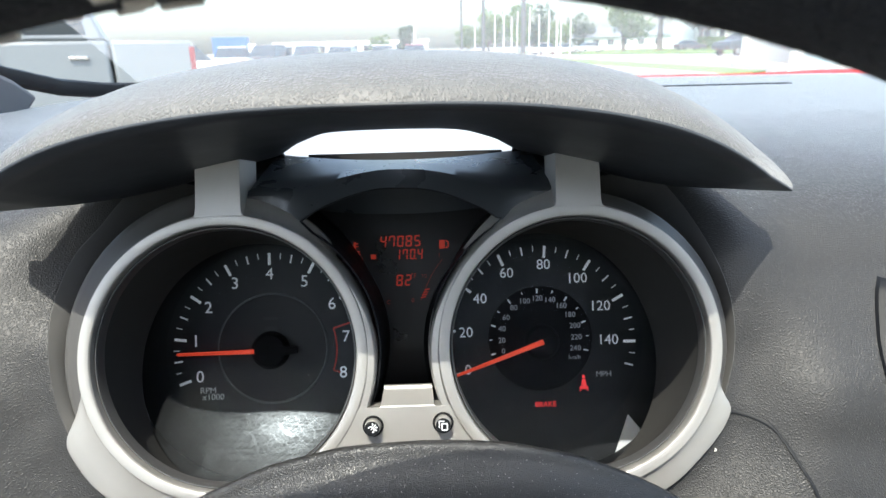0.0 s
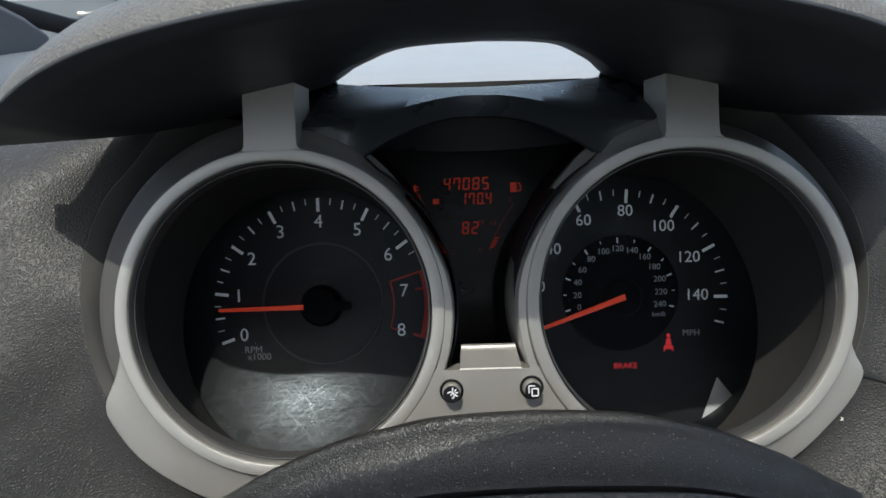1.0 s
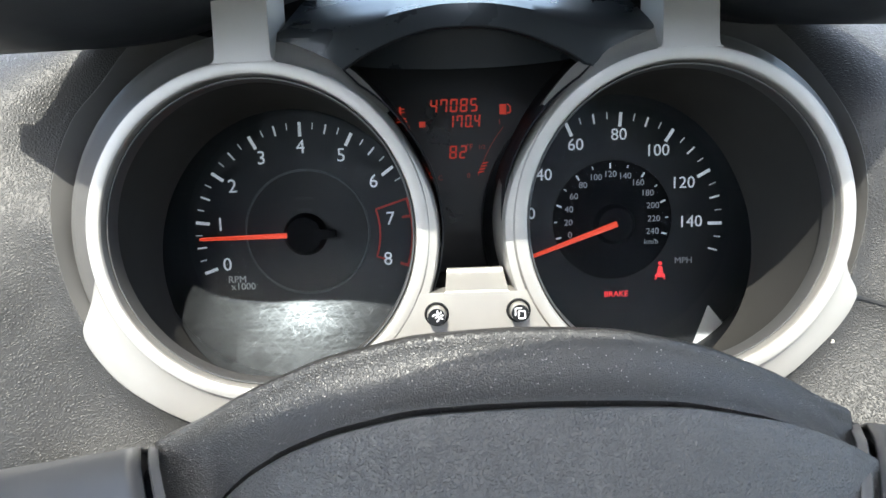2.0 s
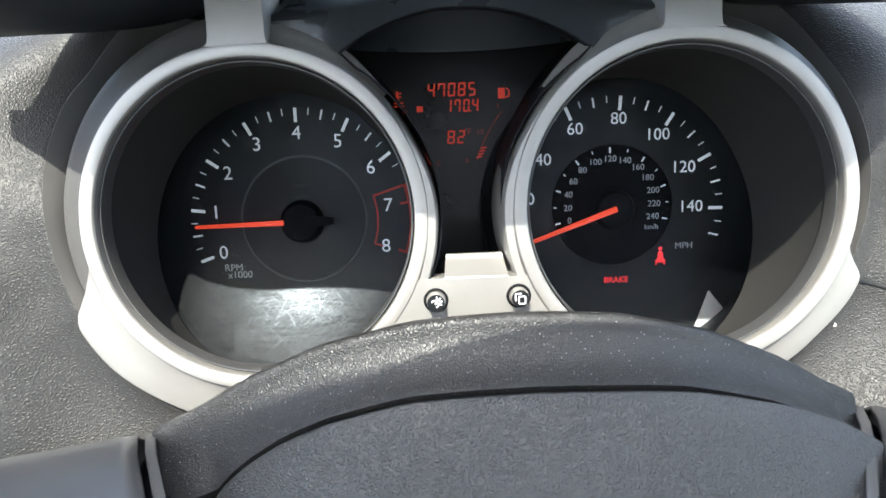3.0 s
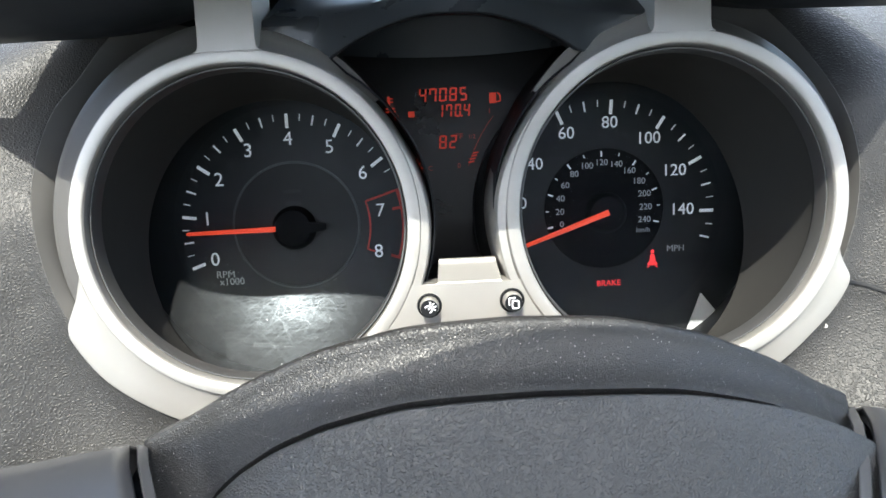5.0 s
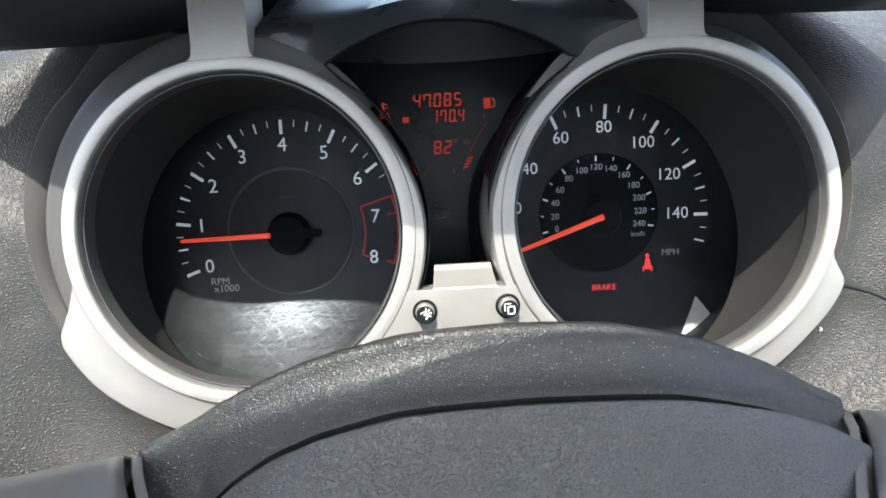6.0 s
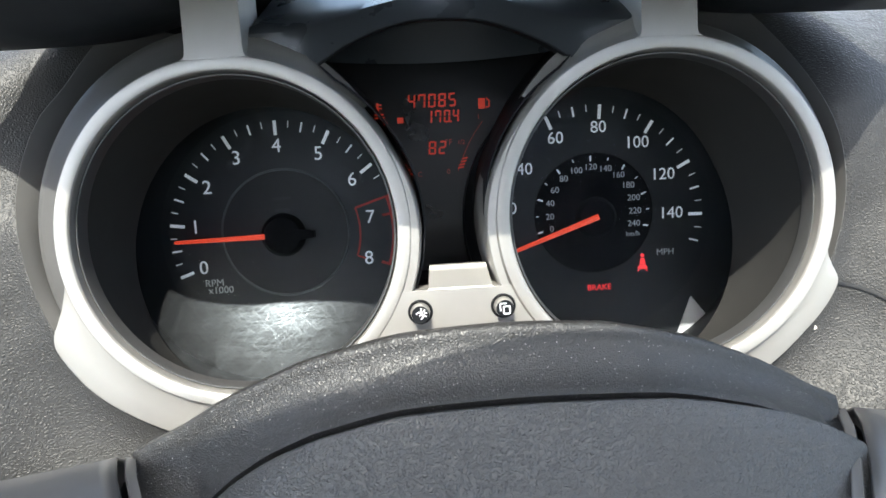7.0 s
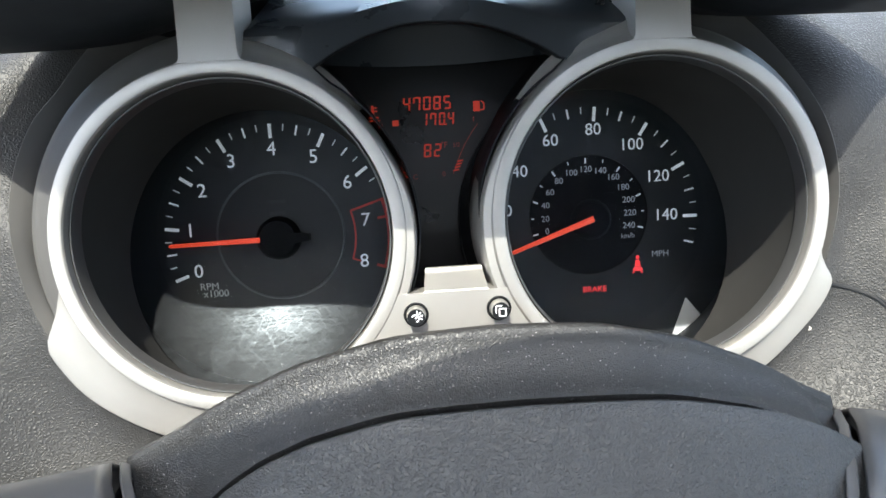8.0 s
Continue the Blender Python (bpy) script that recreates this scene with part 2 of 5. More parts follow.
def cyl(r0, r1, h, m, seg=24, bm=None):
    """A closed cone or cylinder along z from 0 to h, placed by m."""
    bm = bm or bmesh.new()
    bmesh.ops.create_cone(bm, cap_ends=True, segments=seg, radius1=r0, radius2=r1, depth=h, matrix=m @ Matrix.Translation((0, 0, h / 2)))
    return bm


def prism(points, n0, n1, m, bm=None):
    """A flat polygon of (u, v) points, thick from n0 to n1, placed by m."""
    bm = bm or bmesh.new()
    a = [bm.verts.new(m @ Vector((u, v, n0))) for u, v in points]
    b = [bm.verts.new(m @ Vector((u, v, n1))) for u, v in points]
    bm.faces.new(a[::-1])
    bm.faces.new(b)
    k = len(points)
    for i in range(k):
        bm.faces.new((a[i], a[(i + 1) % k], b[(i + 1) % k], b[i]))
    return bm


def table(x, pairs):
    """Smooth look-up in rows of (x, value...)."""
    xs = [p[0] for p in pairs]
    if x <= xs[0]:
        return pairs[0][1:]
    if x >= xs[-1]:
        return pairs[-1][1:]
    for i in range(len(xs) - 1):
        if xs[i] <= x <= xs[i + 1]:
            f = (x - xs[i]) / (xs[i + 1] - xs[i])
            out = []
            for k in range(1, len(pairs[0])):
                p0 = pairs[max(0, i - 1)][k]
                p1, p2 = pairs[i][k], pairs[i + 1][k]
                p3 = pairs[min(len(xs) - 1, i + 2)][k]
                out.append(0.5 * (2 * p1 + (p2 - p0) * f + (2 * p0 - 5 * p1 + 4 * p2 - p3) * f * f + (3 * p1 - p0 - 3 * p2 + p3) * f ** 3))
            return tuple(out)


# cluster axes: u right, v up the tilted dial plane, n out of it towards the driver
TILT = radians(20)
CL = Matrix(((1, 0, 0, 0), (0, math.sin(TILT), -math.cos(TILT), -0.02), (0, math.cos(TILT), math.sin(TILT), 1.075), (0, 0, 0, 1)))


def cl(u, v, n):
    return CL @ Vector((u, v, n))


def revolve(profile, cu, cv, a0=0.0, a1=360.0, seg=96, drift=0.0):
    """Turns (radius, n) round the gauge axis through (cu, cv), degrees anticlockwise as the driver sees it."""
    full = abs(a1 - a0) >= 359.9
    rows = []
    for i in range(seg if full else seg + 1):
        a = radians(a0 + (a1 - a0) * i / seg)
        rows.append([cl(cu + r * math.cos(a), cv + drift * n + r * math.sin(a), n) for r, n in profile])
    return loft(rows, close_v=full)


def lettering(text, size, u, v, n, mat, parent, name="numeral", align="CENTER", m=CL, thick=0.00012):
    cu = bpy.data.curves.new(name, "FONT")
    cu.body, cu.size, cu.align_x, cu.align_y, cu.extrude = text, size, align, "CENTER", thick
    cu.resolution_u = 3
    tmp = bpy.data.objects.new("tmp", cu)
    scene.collection.objects.link(tmp)
    bpy.context.view_layer.update()
    me = bpy.data.meshes.new_from_object(tmp.evaluated_get(bpy.context.evaluated_depsgraph_get()))
    bpy.data.objects.remove(tmp)
    bpy.data.curves.remove(cu)
    me.transform(m @ Matrix.Translation((u, v, n)))
    me.materials.clear()
    me.materials.append(mat)
    ob = new(name, me)
    ob.parent = parent
    ob.matrix_parent_inverse = Matrix.Translation(-world_loc(parent))
    return ob


def bar(u0, v0, u1, v1, w, n, m=CL, bm=None, thick=0.0002):
    """A flat stroke from one (u, v) to another."""
    d = Vector((u1 - u0, v1 - v0)).normalized()
    s = Vector((-d.y, d.x)) * w / 2
    return prism([(u0 - s.x, v0 - s.y), (u1 - s.x, v1 - s.y), (u1 + s.x, v1 + s.y), (u0 + s.x, v0 + s.y)], n, n + thick, m, bm)

# ---- instrument cluster ----
DN = -0.086          # dial faces
CENTRE = {-1: (-0.0823, -0.0058), 1: (0.0809, -0.0054)}     # gauge ring centres
cluster = thing("instrument_cluster", "twin-gauge instrument cluster in satin silver bezel under a black hood", "instrument cluster", cl(0, -0.08, -0.03))
# edge where the dash meets the gauge shells: angle from the inner side upwards and round, radius, depth
DASH_EDGE = {-1: [(90, 0.1150, -0.062), (105, 0.1115, -0.057), (125, 0.1075, -0.050), (140, 0.1015, -0.042), (150, 0.1000, -0.034), (165, 0.0925, -0.020), (175, 0.0870, -0.012), (185, 0.0847, -0.010), (197, 0.0834, -0.009),
                  (204, 0.0824, -0.008), (209, 0.0826, -0.008), (216, 0.0832, -0.008), (223, 0.0836, -0.008), (236, 0.0824, -0.008), (246, 0.0820, -0.008), (300, 0.0820, -0.008)],
             1: [(90, 0.1100, -0.064), (105, 0.1065, -0.058), (125, 0.1015, -0.050), (135, 0.0930, -0.036), (145, 0.0850, -0.022), (155, 0.0800, -0.013), (170, 0.0775, -0.010), (185, 0.0762, -0.010), (197, 0.0748, -0.009),
                 (203, 0.0748, -0.008), (209, 0.0766, -0.008), (216, 0.0768, -0.008), (223, 0.0764, -0.008), (236, 0.0768, -0.008), (246, 0.0772, -0.008), (300, 0.0772, -0.008)]}
# outer edge of the silver skirt, by the same angle
SKIRT = {-1: [(190, 0.0672), (193, 0.0680), (195.2, 0.0694), (199.9, 0.0732), (203.1, 0.0776), (205.4, 0.0811), (208.4, 0.0832), (215.8, 0.0838), (222.9, 0.0840), (235, 0.0830), (246, 0.0825), (305, 0.0822)],
         1: [(188, 0.0662), (192, 0.0664), (197.6, 0.0686), (200.6, 0.0718), (203.2, 0.0758), (205.1, 0.0772), (209.7, 0.0776), (214.4, 0.0774), (224, 0.0768), (238, 0.0776), (305, 0.0780)]}


def lens_n(v):
    """Depth of the slanted gauge covers: deep at the top, nearer at the foot."""
    return -0.070 + 0.0345 * max(0.0, (0.045 - v) / 0.11) ** 2


def rim_edge(side, a):
    """Where the tube wall meets the cover, a in radians."""
    ru, rv, rr = (-0.0830, -0.0146, 0.0606) if side < 0 else (0.0754, -0.0139, 0.0614)
    rr += 0.0035 * max(0.0, math.cos(a - 2.0))
    u, v = ru + rr * math.cos(a), rv + rr * math.sin(a)
    return u, v, lens_n(v) - 0.045 * (u - ru) + 0.0012


def ring_at(side, a, r, n):
    cu, cv = CENTRE[side]
    return cl(cu + r * math.cos(a), cv + r * math.sin(a), n)


def sweep(side, angle):
    """Angle from the inner side, the same way round on both gauges, as radians in the cluster plane."""
    return radians(angle if side < 0 else 180 - angle)


def gauge_shell(side):
    cu, cv = CENTRE[side]
    k = 1.0 if side < 0 else 0.994
    part("bezel_ring", revolve([(r * k, n) for r, n in [(0.0604, -0.009), (0.0604, -0.0005), (0.0608, 0.0003), (0.0615, 0.0006), (0.0645, 0.0008), (0.0653, 0.0007), (0.0658, 0.0001), (0.0661, -0.0008),
                                (0.0668, -0.0040), (0.0680, -0.012), (0.063, -0.012)]], cu, cv), silver, cluster, "satin silver ring", smooth=22)
    part("inner_lip", revolve([(r * k, n) for r, n in [(0.0588, -0.010), (0.0590, -0.0042), (0.0593, -0.0034), (0.0597, -0.0033), (0.0600, -0.0042), (0.0602, -0.012)]], cu, cv), dark_silver, cluster, "thin grey inner lip")
    # tube wall narrowing back to the slanted cover, then the dark chamber behind it
    rows, back = [], []
    for i in range(96):
        a = 2 * math.pi * i / 96
        top = Vector((cu + 0.0592 * k * math.cos(a), cv + 0.0592 * k * math.sin(a), -0.006))
        foot = Vector(rim_edge(side, a))
        lift = Vector((math.cos(a), math.sin(a), 0)) * 0.0012
        flare = 4 + 7.5 * (1 + side * math.cos(a))
        rows.append([cl(*(top.lerp(foot, f) + lift * math.sin(math.pi * f))) for f in (0.0, 0.25, 0.5, 0.75, 0.97)] + [cl(*foot), cl(*(foot + lift * 0.8 + Vector((0, 0, -0.0012))))])
        back.append([cl(*(foot + lift * 0.8 + Vector((0, 0, -0.0012)))), cl(*(foot + lift * 4 + Vector((0, 0, -0.003)))), cl(foot.x + lift.x * flare, foot.y + lift.y * flare, DN - 0.002)])
    part("dial_shroud", loft(rows, close_v=True), shroud_grey, cluster, "matt grey tube wall")
    part("dial_chamber", loft(back, close_v=True), black_plastic, cluster)
    # rounded collar outside the ring
    r1 = 0.0787 if side < 0 else 0.0733
    a0, a1 = (82, 206) if side < 0 else (98, -26)
    prof = [(0.0655, -0.0015), (0.0672, -0.0042), (0.0664 + (r1 - 0.0664) * 0.35, -0.0072), (0.0664 + (r1 - 0.0664) * 0.7, -0.0094), (r1 - 0.0007, -0.0112), (r1, -0.0124), (r1 - 0.0004, -0.0160), (r1 - 0.006, -0.030)]
    part("collar", revolve(prof, cu, cv, a0, a1), shell_grey, cluster, "satin grey collar round the ring")
    # outer shell between the collar and the dash
    rows = []
    for i in range(61):
        f = i / 60
        ang = 92 + (206 - 92) * f
        a = sweep(side, ang)
        r, n = table(ang, DASH_EDGE[side])
        deep = 0.055 * (1 - f) ** 1.5 + 0.006
        rows.append([ring_at(side, a, r + 0.0030, n - 0.006), ring_at(side, a, r + 0.0006, n - 0.0006), ring_at(side, a, r - 0.0008, n + 0.0003), ring_at(side, a, r + (r1 - r) * 0.28, n - deep * 0.14),
                     ring_at(side, a, r + (r1 - r) * 0.62, n - deep * 0.45), ring_at(side, a, r + (r1 - r) * 0.9, n - deep), ring_at(side, a, r + (r1 - r) * 1.15, n - deep - 0.012)])
    part("housing", loft(rows), shell_grey, cluster, "satin grey outer shell", solid=0.0012)
    # lower skirt of the bezel with its pointed shoulder
    rows = []
    for i in range(97):
        ang = 190 + 112 * i / 96
        a = sweep(side, ang)
        edge = table(ang, SKIRT[side])[0]
        inner = 0.0656 * k
        row = []
        for f, n in [(0.0, -0.0004), (0.05, -0.0016), (0.25, -0.0023), (0.55, -0.0027), (0.86, -0.0031), (0.955, -0.0034), (0.99, -0.0041), (1.0, -0.0052), (1.0, -0.014)]:
            row.append(ring_at(side, a, inner + (edge - inner) * f, n))
        rows.append(row)
    part("lower_skirt", loft(rows), silver, cluster, "satin silver lower skirt")
    # shoulder from the post down to the corner of the display
    rows = []
    for i in range(33):
        ang = 84 - 42 * i / 32
        a = sweep(side, ang)
        w = table(ang, [(40, 0.0668), (46, 0.0674), (50, 0.0681), (55, 0.0692), (59, 0.0700), (62, 0.0703), (66, 0.0706), (70, 0.0709), (74, 0.0713), (78, 0.0720), (84, 0.0736)])[0]
        rows.append([ring_at(side, a, 0.0655 + (w - 0.0655) * f, n) for f, n in [(0, -0.0002), (0.12, -0.0022), (0.4, -0.0052), (0.75, -0.0072), (1.0, -0.0080)]] + [ring_at(side, a, w + 0.003, -0.0112), ring_at(side, a, w + 0.003, -0.020)])
    part("bezel_shoulder", loft(rows), silver, cluster)
    # post up to the hood
    s = side
    mid = 0.0833 if s < 0 else 0.0822
    pts = [(-0.0126, 0.0004), (-0.0113, 0.0010), (-0.0107, 0.0020), (-0.0105, 0.0042), (-0.0100, 0.05), (0.0098, 0.05), (0.0104, 0.0040), (0.0107, 0.0016), (0.0113, 0.0007), (0.0126, 0.0001)]
    pts = [(s * (mid + a), 0.0585 + b) for a, b in pts]
    part("post", prism(pts if s > 0 else pts[::-1], -0.026, 0.0009, CL), silver, cluster, "satin silver post", bevel=0.0008)


for side in (-1, 1):
    gauge_shell(side)

rng = random.Random(11)
for u, v, n, reach in ((0.1233, -0.0498, 0.0001, 0.0006), (0.1441, -0.0566, -0.0072, 0.0009)):
    bm = bmesh.new()
    for k in range(6):
        cyl(rng.uniform(0.00025, 0.0005), 0.0002, 0.0005, CL @ Matrix.Translation((u + rng.uniform(-reach, reach), v + rng.uniform(-reach, reach) * 0.7, n)), 7, bm)
    part("paint_chip", bm, print_chip, cluster, "rough pale chip in the paint")

# bridge with the two buttons between the gauges
pts = []
for i in range(21):
    a = radians(-14 - 81 * i / 20)
    pts.append((CENTRE[-1][0] + 0.0655 * math.cos(a), CENTRE[-1][1] + 0.0655 * math.sin(a)))
left_edge = [p for p in pts if p[1] < -0.0303]
right_edge = [(CENTRE[1][0] - (u - CENTRE[-1][0]), v) for u, v in left_edge]
top_u = left_edge[0][0]
bm = prism([(top_u - 0.001, -0.0303)] + left_edge + right_edge[::-1] + [(right_edge[0][0] + 0.001, -0.0303)], -0.012, 0.0002, CL)
part("bridge", bm, silver, cluster, "satin silver bridge between gauges", bevel=0.0005)
rows = []
for v, n, h in ((-0.0345, -0.0035, 0.0128), (-0.0306, -0.0012, 0.0126), (-0.0303, 0.0003, 0.0124), (-0.0297, 0.0001, 0.0122), (-0.0250, -0.0092, 0.0116), (-0.0236, -0.0108, 0.0113), (-0.0228, -0.0110, 0.0112), (-0.0224, -0.0122, 0.0112), (-0.0240, -0.0126, 0.0112)):
    rows.append([cl(0.0008 + h * f, v, n) for f in (-1, -0.5, 0, 0.5, 1)])
part("display_ledge", loft(rows), silver, cluster, "sloped silver ledge")
for sgn in (-1, 1):
    # cheek of the ring beside the display, running back into the recess
    rows = []
    for i in range(41):
        ang = 40 - 64 * i / 40
        a = sweep(sgn, ang)
        w = table(ang, [(-24, 0.0695), (0, 0.0690), (10, 0.0684), (24, 0.0669), (35, 0.0661), (50, 0.0658)])[0]
        rows.append([ring_at(sgn, a, w + d, n) for d, n in ((-0.0035, 0.0002), (-0.0006, 0.0), (-0.0001, -0.0006), (0.0005, -0.0060), (0.0012, -0.0200), (0.0012, -0.0400))])
    part("recess_wall", loft(rows), silver, cluster, "silver inner wall beside the display")


def button(u, v, icon):
    b = part("button", cyl(0.0037, 0.0034, 0.0065, CL @ Matrix.Translation((u, v, -0.001)), 32), silver, cluster, "round push button with a black icon face", bevel=0.0005)
    part("button_well", revolve([(0.0038, 0.0006), (0.0044, 0.0012), (0.0048, 0.0004), (0.0044, -0.001)], u, v, seg=40), black_plastic, b)
    part("button_face", cyl(0.0033, 0.0033, 0.0003, CL @ Matrix.Translation((u, v, 0.0055)), 32), black_plastic, b)
    bm = bmesh.new()
    n = 0.0058
    if icon == "pages":
        w, h = 0.0012, 0.0014
        for u0, v0, u1, v1 in ((0.0006 - w, -0.0005 - h, 0.0006 + w, -0.0005 - h), (0.0006 + w, -0.0005 - h, 0.0006 + w, -0.0005 + h), (0.0006 + w, -0.0005 + h, 0.0006 - w, -0.0005 + h), (0.0006 - w, -0.0005 + h, 0.0006 - w, -0.0005 - h),
                               (-0.0006 - w, 0.0006 - h, -0.0006 - w, 0.0006 + h), (-0.0006 - w, 0.0006 + h, -0.0006 + w, 0.0006 + h)):
            bar(u + u0, v + v0, u + u1, v + v1, 0.00048, n, bm=bm)
    else:
        for k in range(7):
            a0, a1 = radians(150 - 35 * k * 0.9), radians(150 - 35 * (k + 1) * 0.9)
            bar(u - 0.0004 + 0.0014 * math.cos(a0), v - 0.0003 + 0.0014 * math.sin(a0), u - 0.0004 + 0.0014 * math.cos(a1), v - 0.0003 + 0.0014 * math.sin(a1), 0.0005, n, bm=bm)
        for k in range(4):
            a = radians(90 - 40 * k)
            bar(u + 0.0004 + 0.001 * math.cos(a), v + 0.0004 + 0.001 * math.sin(a), u + 0.0004 + 0.0022 * math.cos(a), v + 0.0004 + 0.0022 * math.sin(a), 0.0005, n, bm=bm)
        bar(u - 0.0004, v - 0.0003, u + 0.0008, v + 0.0008, 0.0005, n, bm=bm)
    part("icon", bm, print_white, b, "white icon")


button(-0.0150, -0.0385, "dimmer")
button(0.0168, -0.0380, "pages")


# ---- dials ----
def dial(name, cu, cv, label):
    return part(name, cyl(0.079, 0.079, 0.003, CL @ Matrix.Translation((0.0818 if cu > 0 else -0.0818, -0.0235, DN - 0.003)), 96), dial_black, cluster, label)


def polar(cu, cv, r, deg):
    return cu + r * math.cos(radians(deg)), cv + r * math.sin(radians(deg))


def marks(cu, cv, spec, n):
    """spec: rows of angle, outer radius, length, width."""
    bm = bmesh.new()
    for a, r, ln, w in spec:
        u0, v0 = polar(cu, cv, r - ln, a)
        u1, v1 = polar(cu, cv, r, a)
        bar(u0, v0, u1, v1, w, n, bm=bm)
    return bm


def needle(cu, cv, deg, r0, r1, w0, w1, parent):
    d = Matrix.Translation((cu, cv, 0)) @ Matrix.Rotation(radians(deg), 4, "Z")
    rows = []
    for r, w, h in [(r0, w0, 0.0), (r0 + 0.001, w0, 0.0012), ((r0 + r1) / 2, (w0 + w1) / 2, 0.0012), (r1 - 0.001, w1, 0.0010), (r1, w1 * 0.7, 0.0003)]:
        rows.append([CL @ d @ Vector((r, y, z)) for y, z in [(-w, DN + 0.006), (-w * 0.6, DN + 0.0065 + h), (w * 0.6, DN + 0.0065 + h), (w, DN + 0.006)]])
    return part("needle", loft(rows, close_u=True), needle_red, parent, "glowing red needle")


TU, TV = -0.0832, -0.0132
tacho = dial("tachometer_dial", TU, TV, "black tachometer face with white print")
part("dial_ring", cyl(0.062, 0.062, 0.0006, CL @ Matrix.Translation((TU, TV, DN - 0.0001)), 96), dial_grey, tacho)
part("inner_disc", revolve([(0.0, DN + 0.0008), (0.0316, DN + 0.0008), (0.0318, DN)], TU + 0.0009, TV + 0.001, seg=72), dial_inner, tacho)
part("inner_rim", revolve([(0.0316, DN + 0.0004), (0.0319, DN + 0.0013), (0.0325, DN + 0.0013), (0.0328, DN + 0.0004)], TU + 0.0009, TV + 0.001, seg=72), dial_line, tacho, "thin grey ring line")
spec = []
for i in range(33):
    a = 199.5 - 218.6 * i / 32
    if i > 24 and i % 4:
        continue
    if i % 4 == 0:
        if i not in (28, 32):
            spec.append((a, 0.0575, 0.0072, 0.0016))
    elif i % 2 == 0:
        spec.append((a, 0.0575, 0.0050, 0.0009))
    else:
        spec.append((a, 0.0575, 0.0034, 0.0005))
spec.append((199.5 - 218.6 * 25 / 32, 0.0575, 0.0034, 0.0005))
part("tick_scale", marks(TU, TV, spec, DN + 0.0007), print_white, tacho, "white tick marks")
for i in range(9):
    u, v = polar(TU, TV, 0.0448, 199.5 - 218.6 * i / 8)
    lettering(str(i), 0.0098, u, v, DN + 0.0008, print_white, tacho)
lettering("RPM", 0.0052, -0.1208, -0.0362, DN + 0.0008, print_grey, tacho, "lettering")
lettering("x1000", 0.0052, -0.1178, -0.0400, DN + 0.0008, print_grey, tacho, "lettering")
bm = bmesh.new()
steps = [17.5 - 37.0 * k / 12 for k in range(13)]
for k in range(12):
    for r, w in ((0.0565, 0.0028), (0.0388, 0.0009)):
        u0, v0 = polar(TU, TV, r, steps[k])
        u1, v1 = polar(TU, TV, r, steps[k + 1])
        bar(u0, v0, u1, v1, w, DN + 0.0007, bm=bm)
for a, r0, r1, w in ((17.5, 0.0388, 0.0575, 0.0011), (-19.5, 0.0388, 0.043, 0.0009), (8.1 - 9.5 + 9.5, 0.051, 0.0585, 0.0013), (-19.0, 0.0515, 0.0585, 0.0014)):
    u0, v0 = polar(TU, TV, r0, a)
    u1, v1 = polar(TU, TV, r1, a)
    bar(u0, v0, u1, v1, w, DN + 0.0009, bm=bm)
part("redline_mark", bm, print_red, tacho, "red warning zone above seven")
for dv, half in ((0.0185, 0.0045), (0.0125, 0.0038)):
    part("unlit_indicator", bar(TU - half, TV + dv, TU + half, TV + dv, 0.0018, DN + 0.0009), dial_grey, tacho, "faint unlit indicator")
needle(TU, TV, 180.6, 0.0085, 0.0535, 0.0014, 0.0009, tacho)
part("needle_cap", revolve([(0.0, DN), (0.0112, DN), (0.0108, DN + 0.004), (0.0090, DN + 0.0062), (0.0, DN + 0.0068)], TU, TV, seg=48), dial_jet, tacho, "black needle cap")
bm = prism([(TU + 0.006, TV - 0.003), (TU + 0.0165, TV - 0.0016), (TU + 0.0165, TV + 0.0016), (TU + 0.006, TV + 0.003)], DN + 0.004, DN + 0.0075, CL)
part("needle_tail", bm, dial_jet, tacho)

SU, SV = 0.0760, -0.0135
speedo = dial("speedometer_dial", SU, SV, "black speedometer face with white print")
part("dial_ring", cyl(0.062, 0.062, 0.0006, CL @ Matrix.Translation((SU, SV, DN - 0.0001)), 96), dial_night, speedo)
part("inner_disc", cyl(0.0312, 0.0308, 0.0006, CL @ Matrix.Translation((SU + 0.0008, SV + 0.0022, DN + 0.0004)), 72), dial_jet, speedo)
S0, SS = 199.8, 1.435


def mph(v):
    return S0 - SS * v


def kmh(v):
    return 193.0 - 0.851 * v


spec = []
for i in range(31):
    a = mph(i * 5)
    if i % 4 == 0:
        spec.append((a, 0.0575, 0.0072, 0.0016))
    elif i % 2 == 0:
        spec.append((a, 0.0575, 0.0050, 0.0009))
    else:
        spec.append((a, 0.0575, 0.0034, 0.0005))
for i in range(25):
    if i % 2 == 0:
        a = kmh(i * 10)
        spec.append((a, 0.0296 + 0.0022 * max(0.0, math.sin(radians(a))), 0.0028 if i % 4 == 0 else 0.0016, 0.0008 if i % 4 == 0 else 0.0005))
part("tick_scale", marks(SU, SV, spec, DN + 0.0012), print_white, speedo, "white tick marks")
for v in range(0, 141, 20):
    u, w = polar(SU, SV, {0: 0.0455, 20: 0.0440, 40: 0.0436, 60: 0.0453, 80: 0.0461, 100: 0.0442, 120: 0.0423, 140: 0.0412}[v], mph(v) + (1.1 if v > 80 else 0))
    lettering(str(v), 0.0085, u, w, DN + 0.0012, print_white, speedo)
for v in range(0, 241, 20):
    u, w = polar(SU, SV, 0.0220 + 0.0040 * max(0.0, math.sin(radians(kmh(v)))), kmh(v))
    lettering(str(v), 0.0045, u, w, DN + 0.0012, print_grey, speedo)
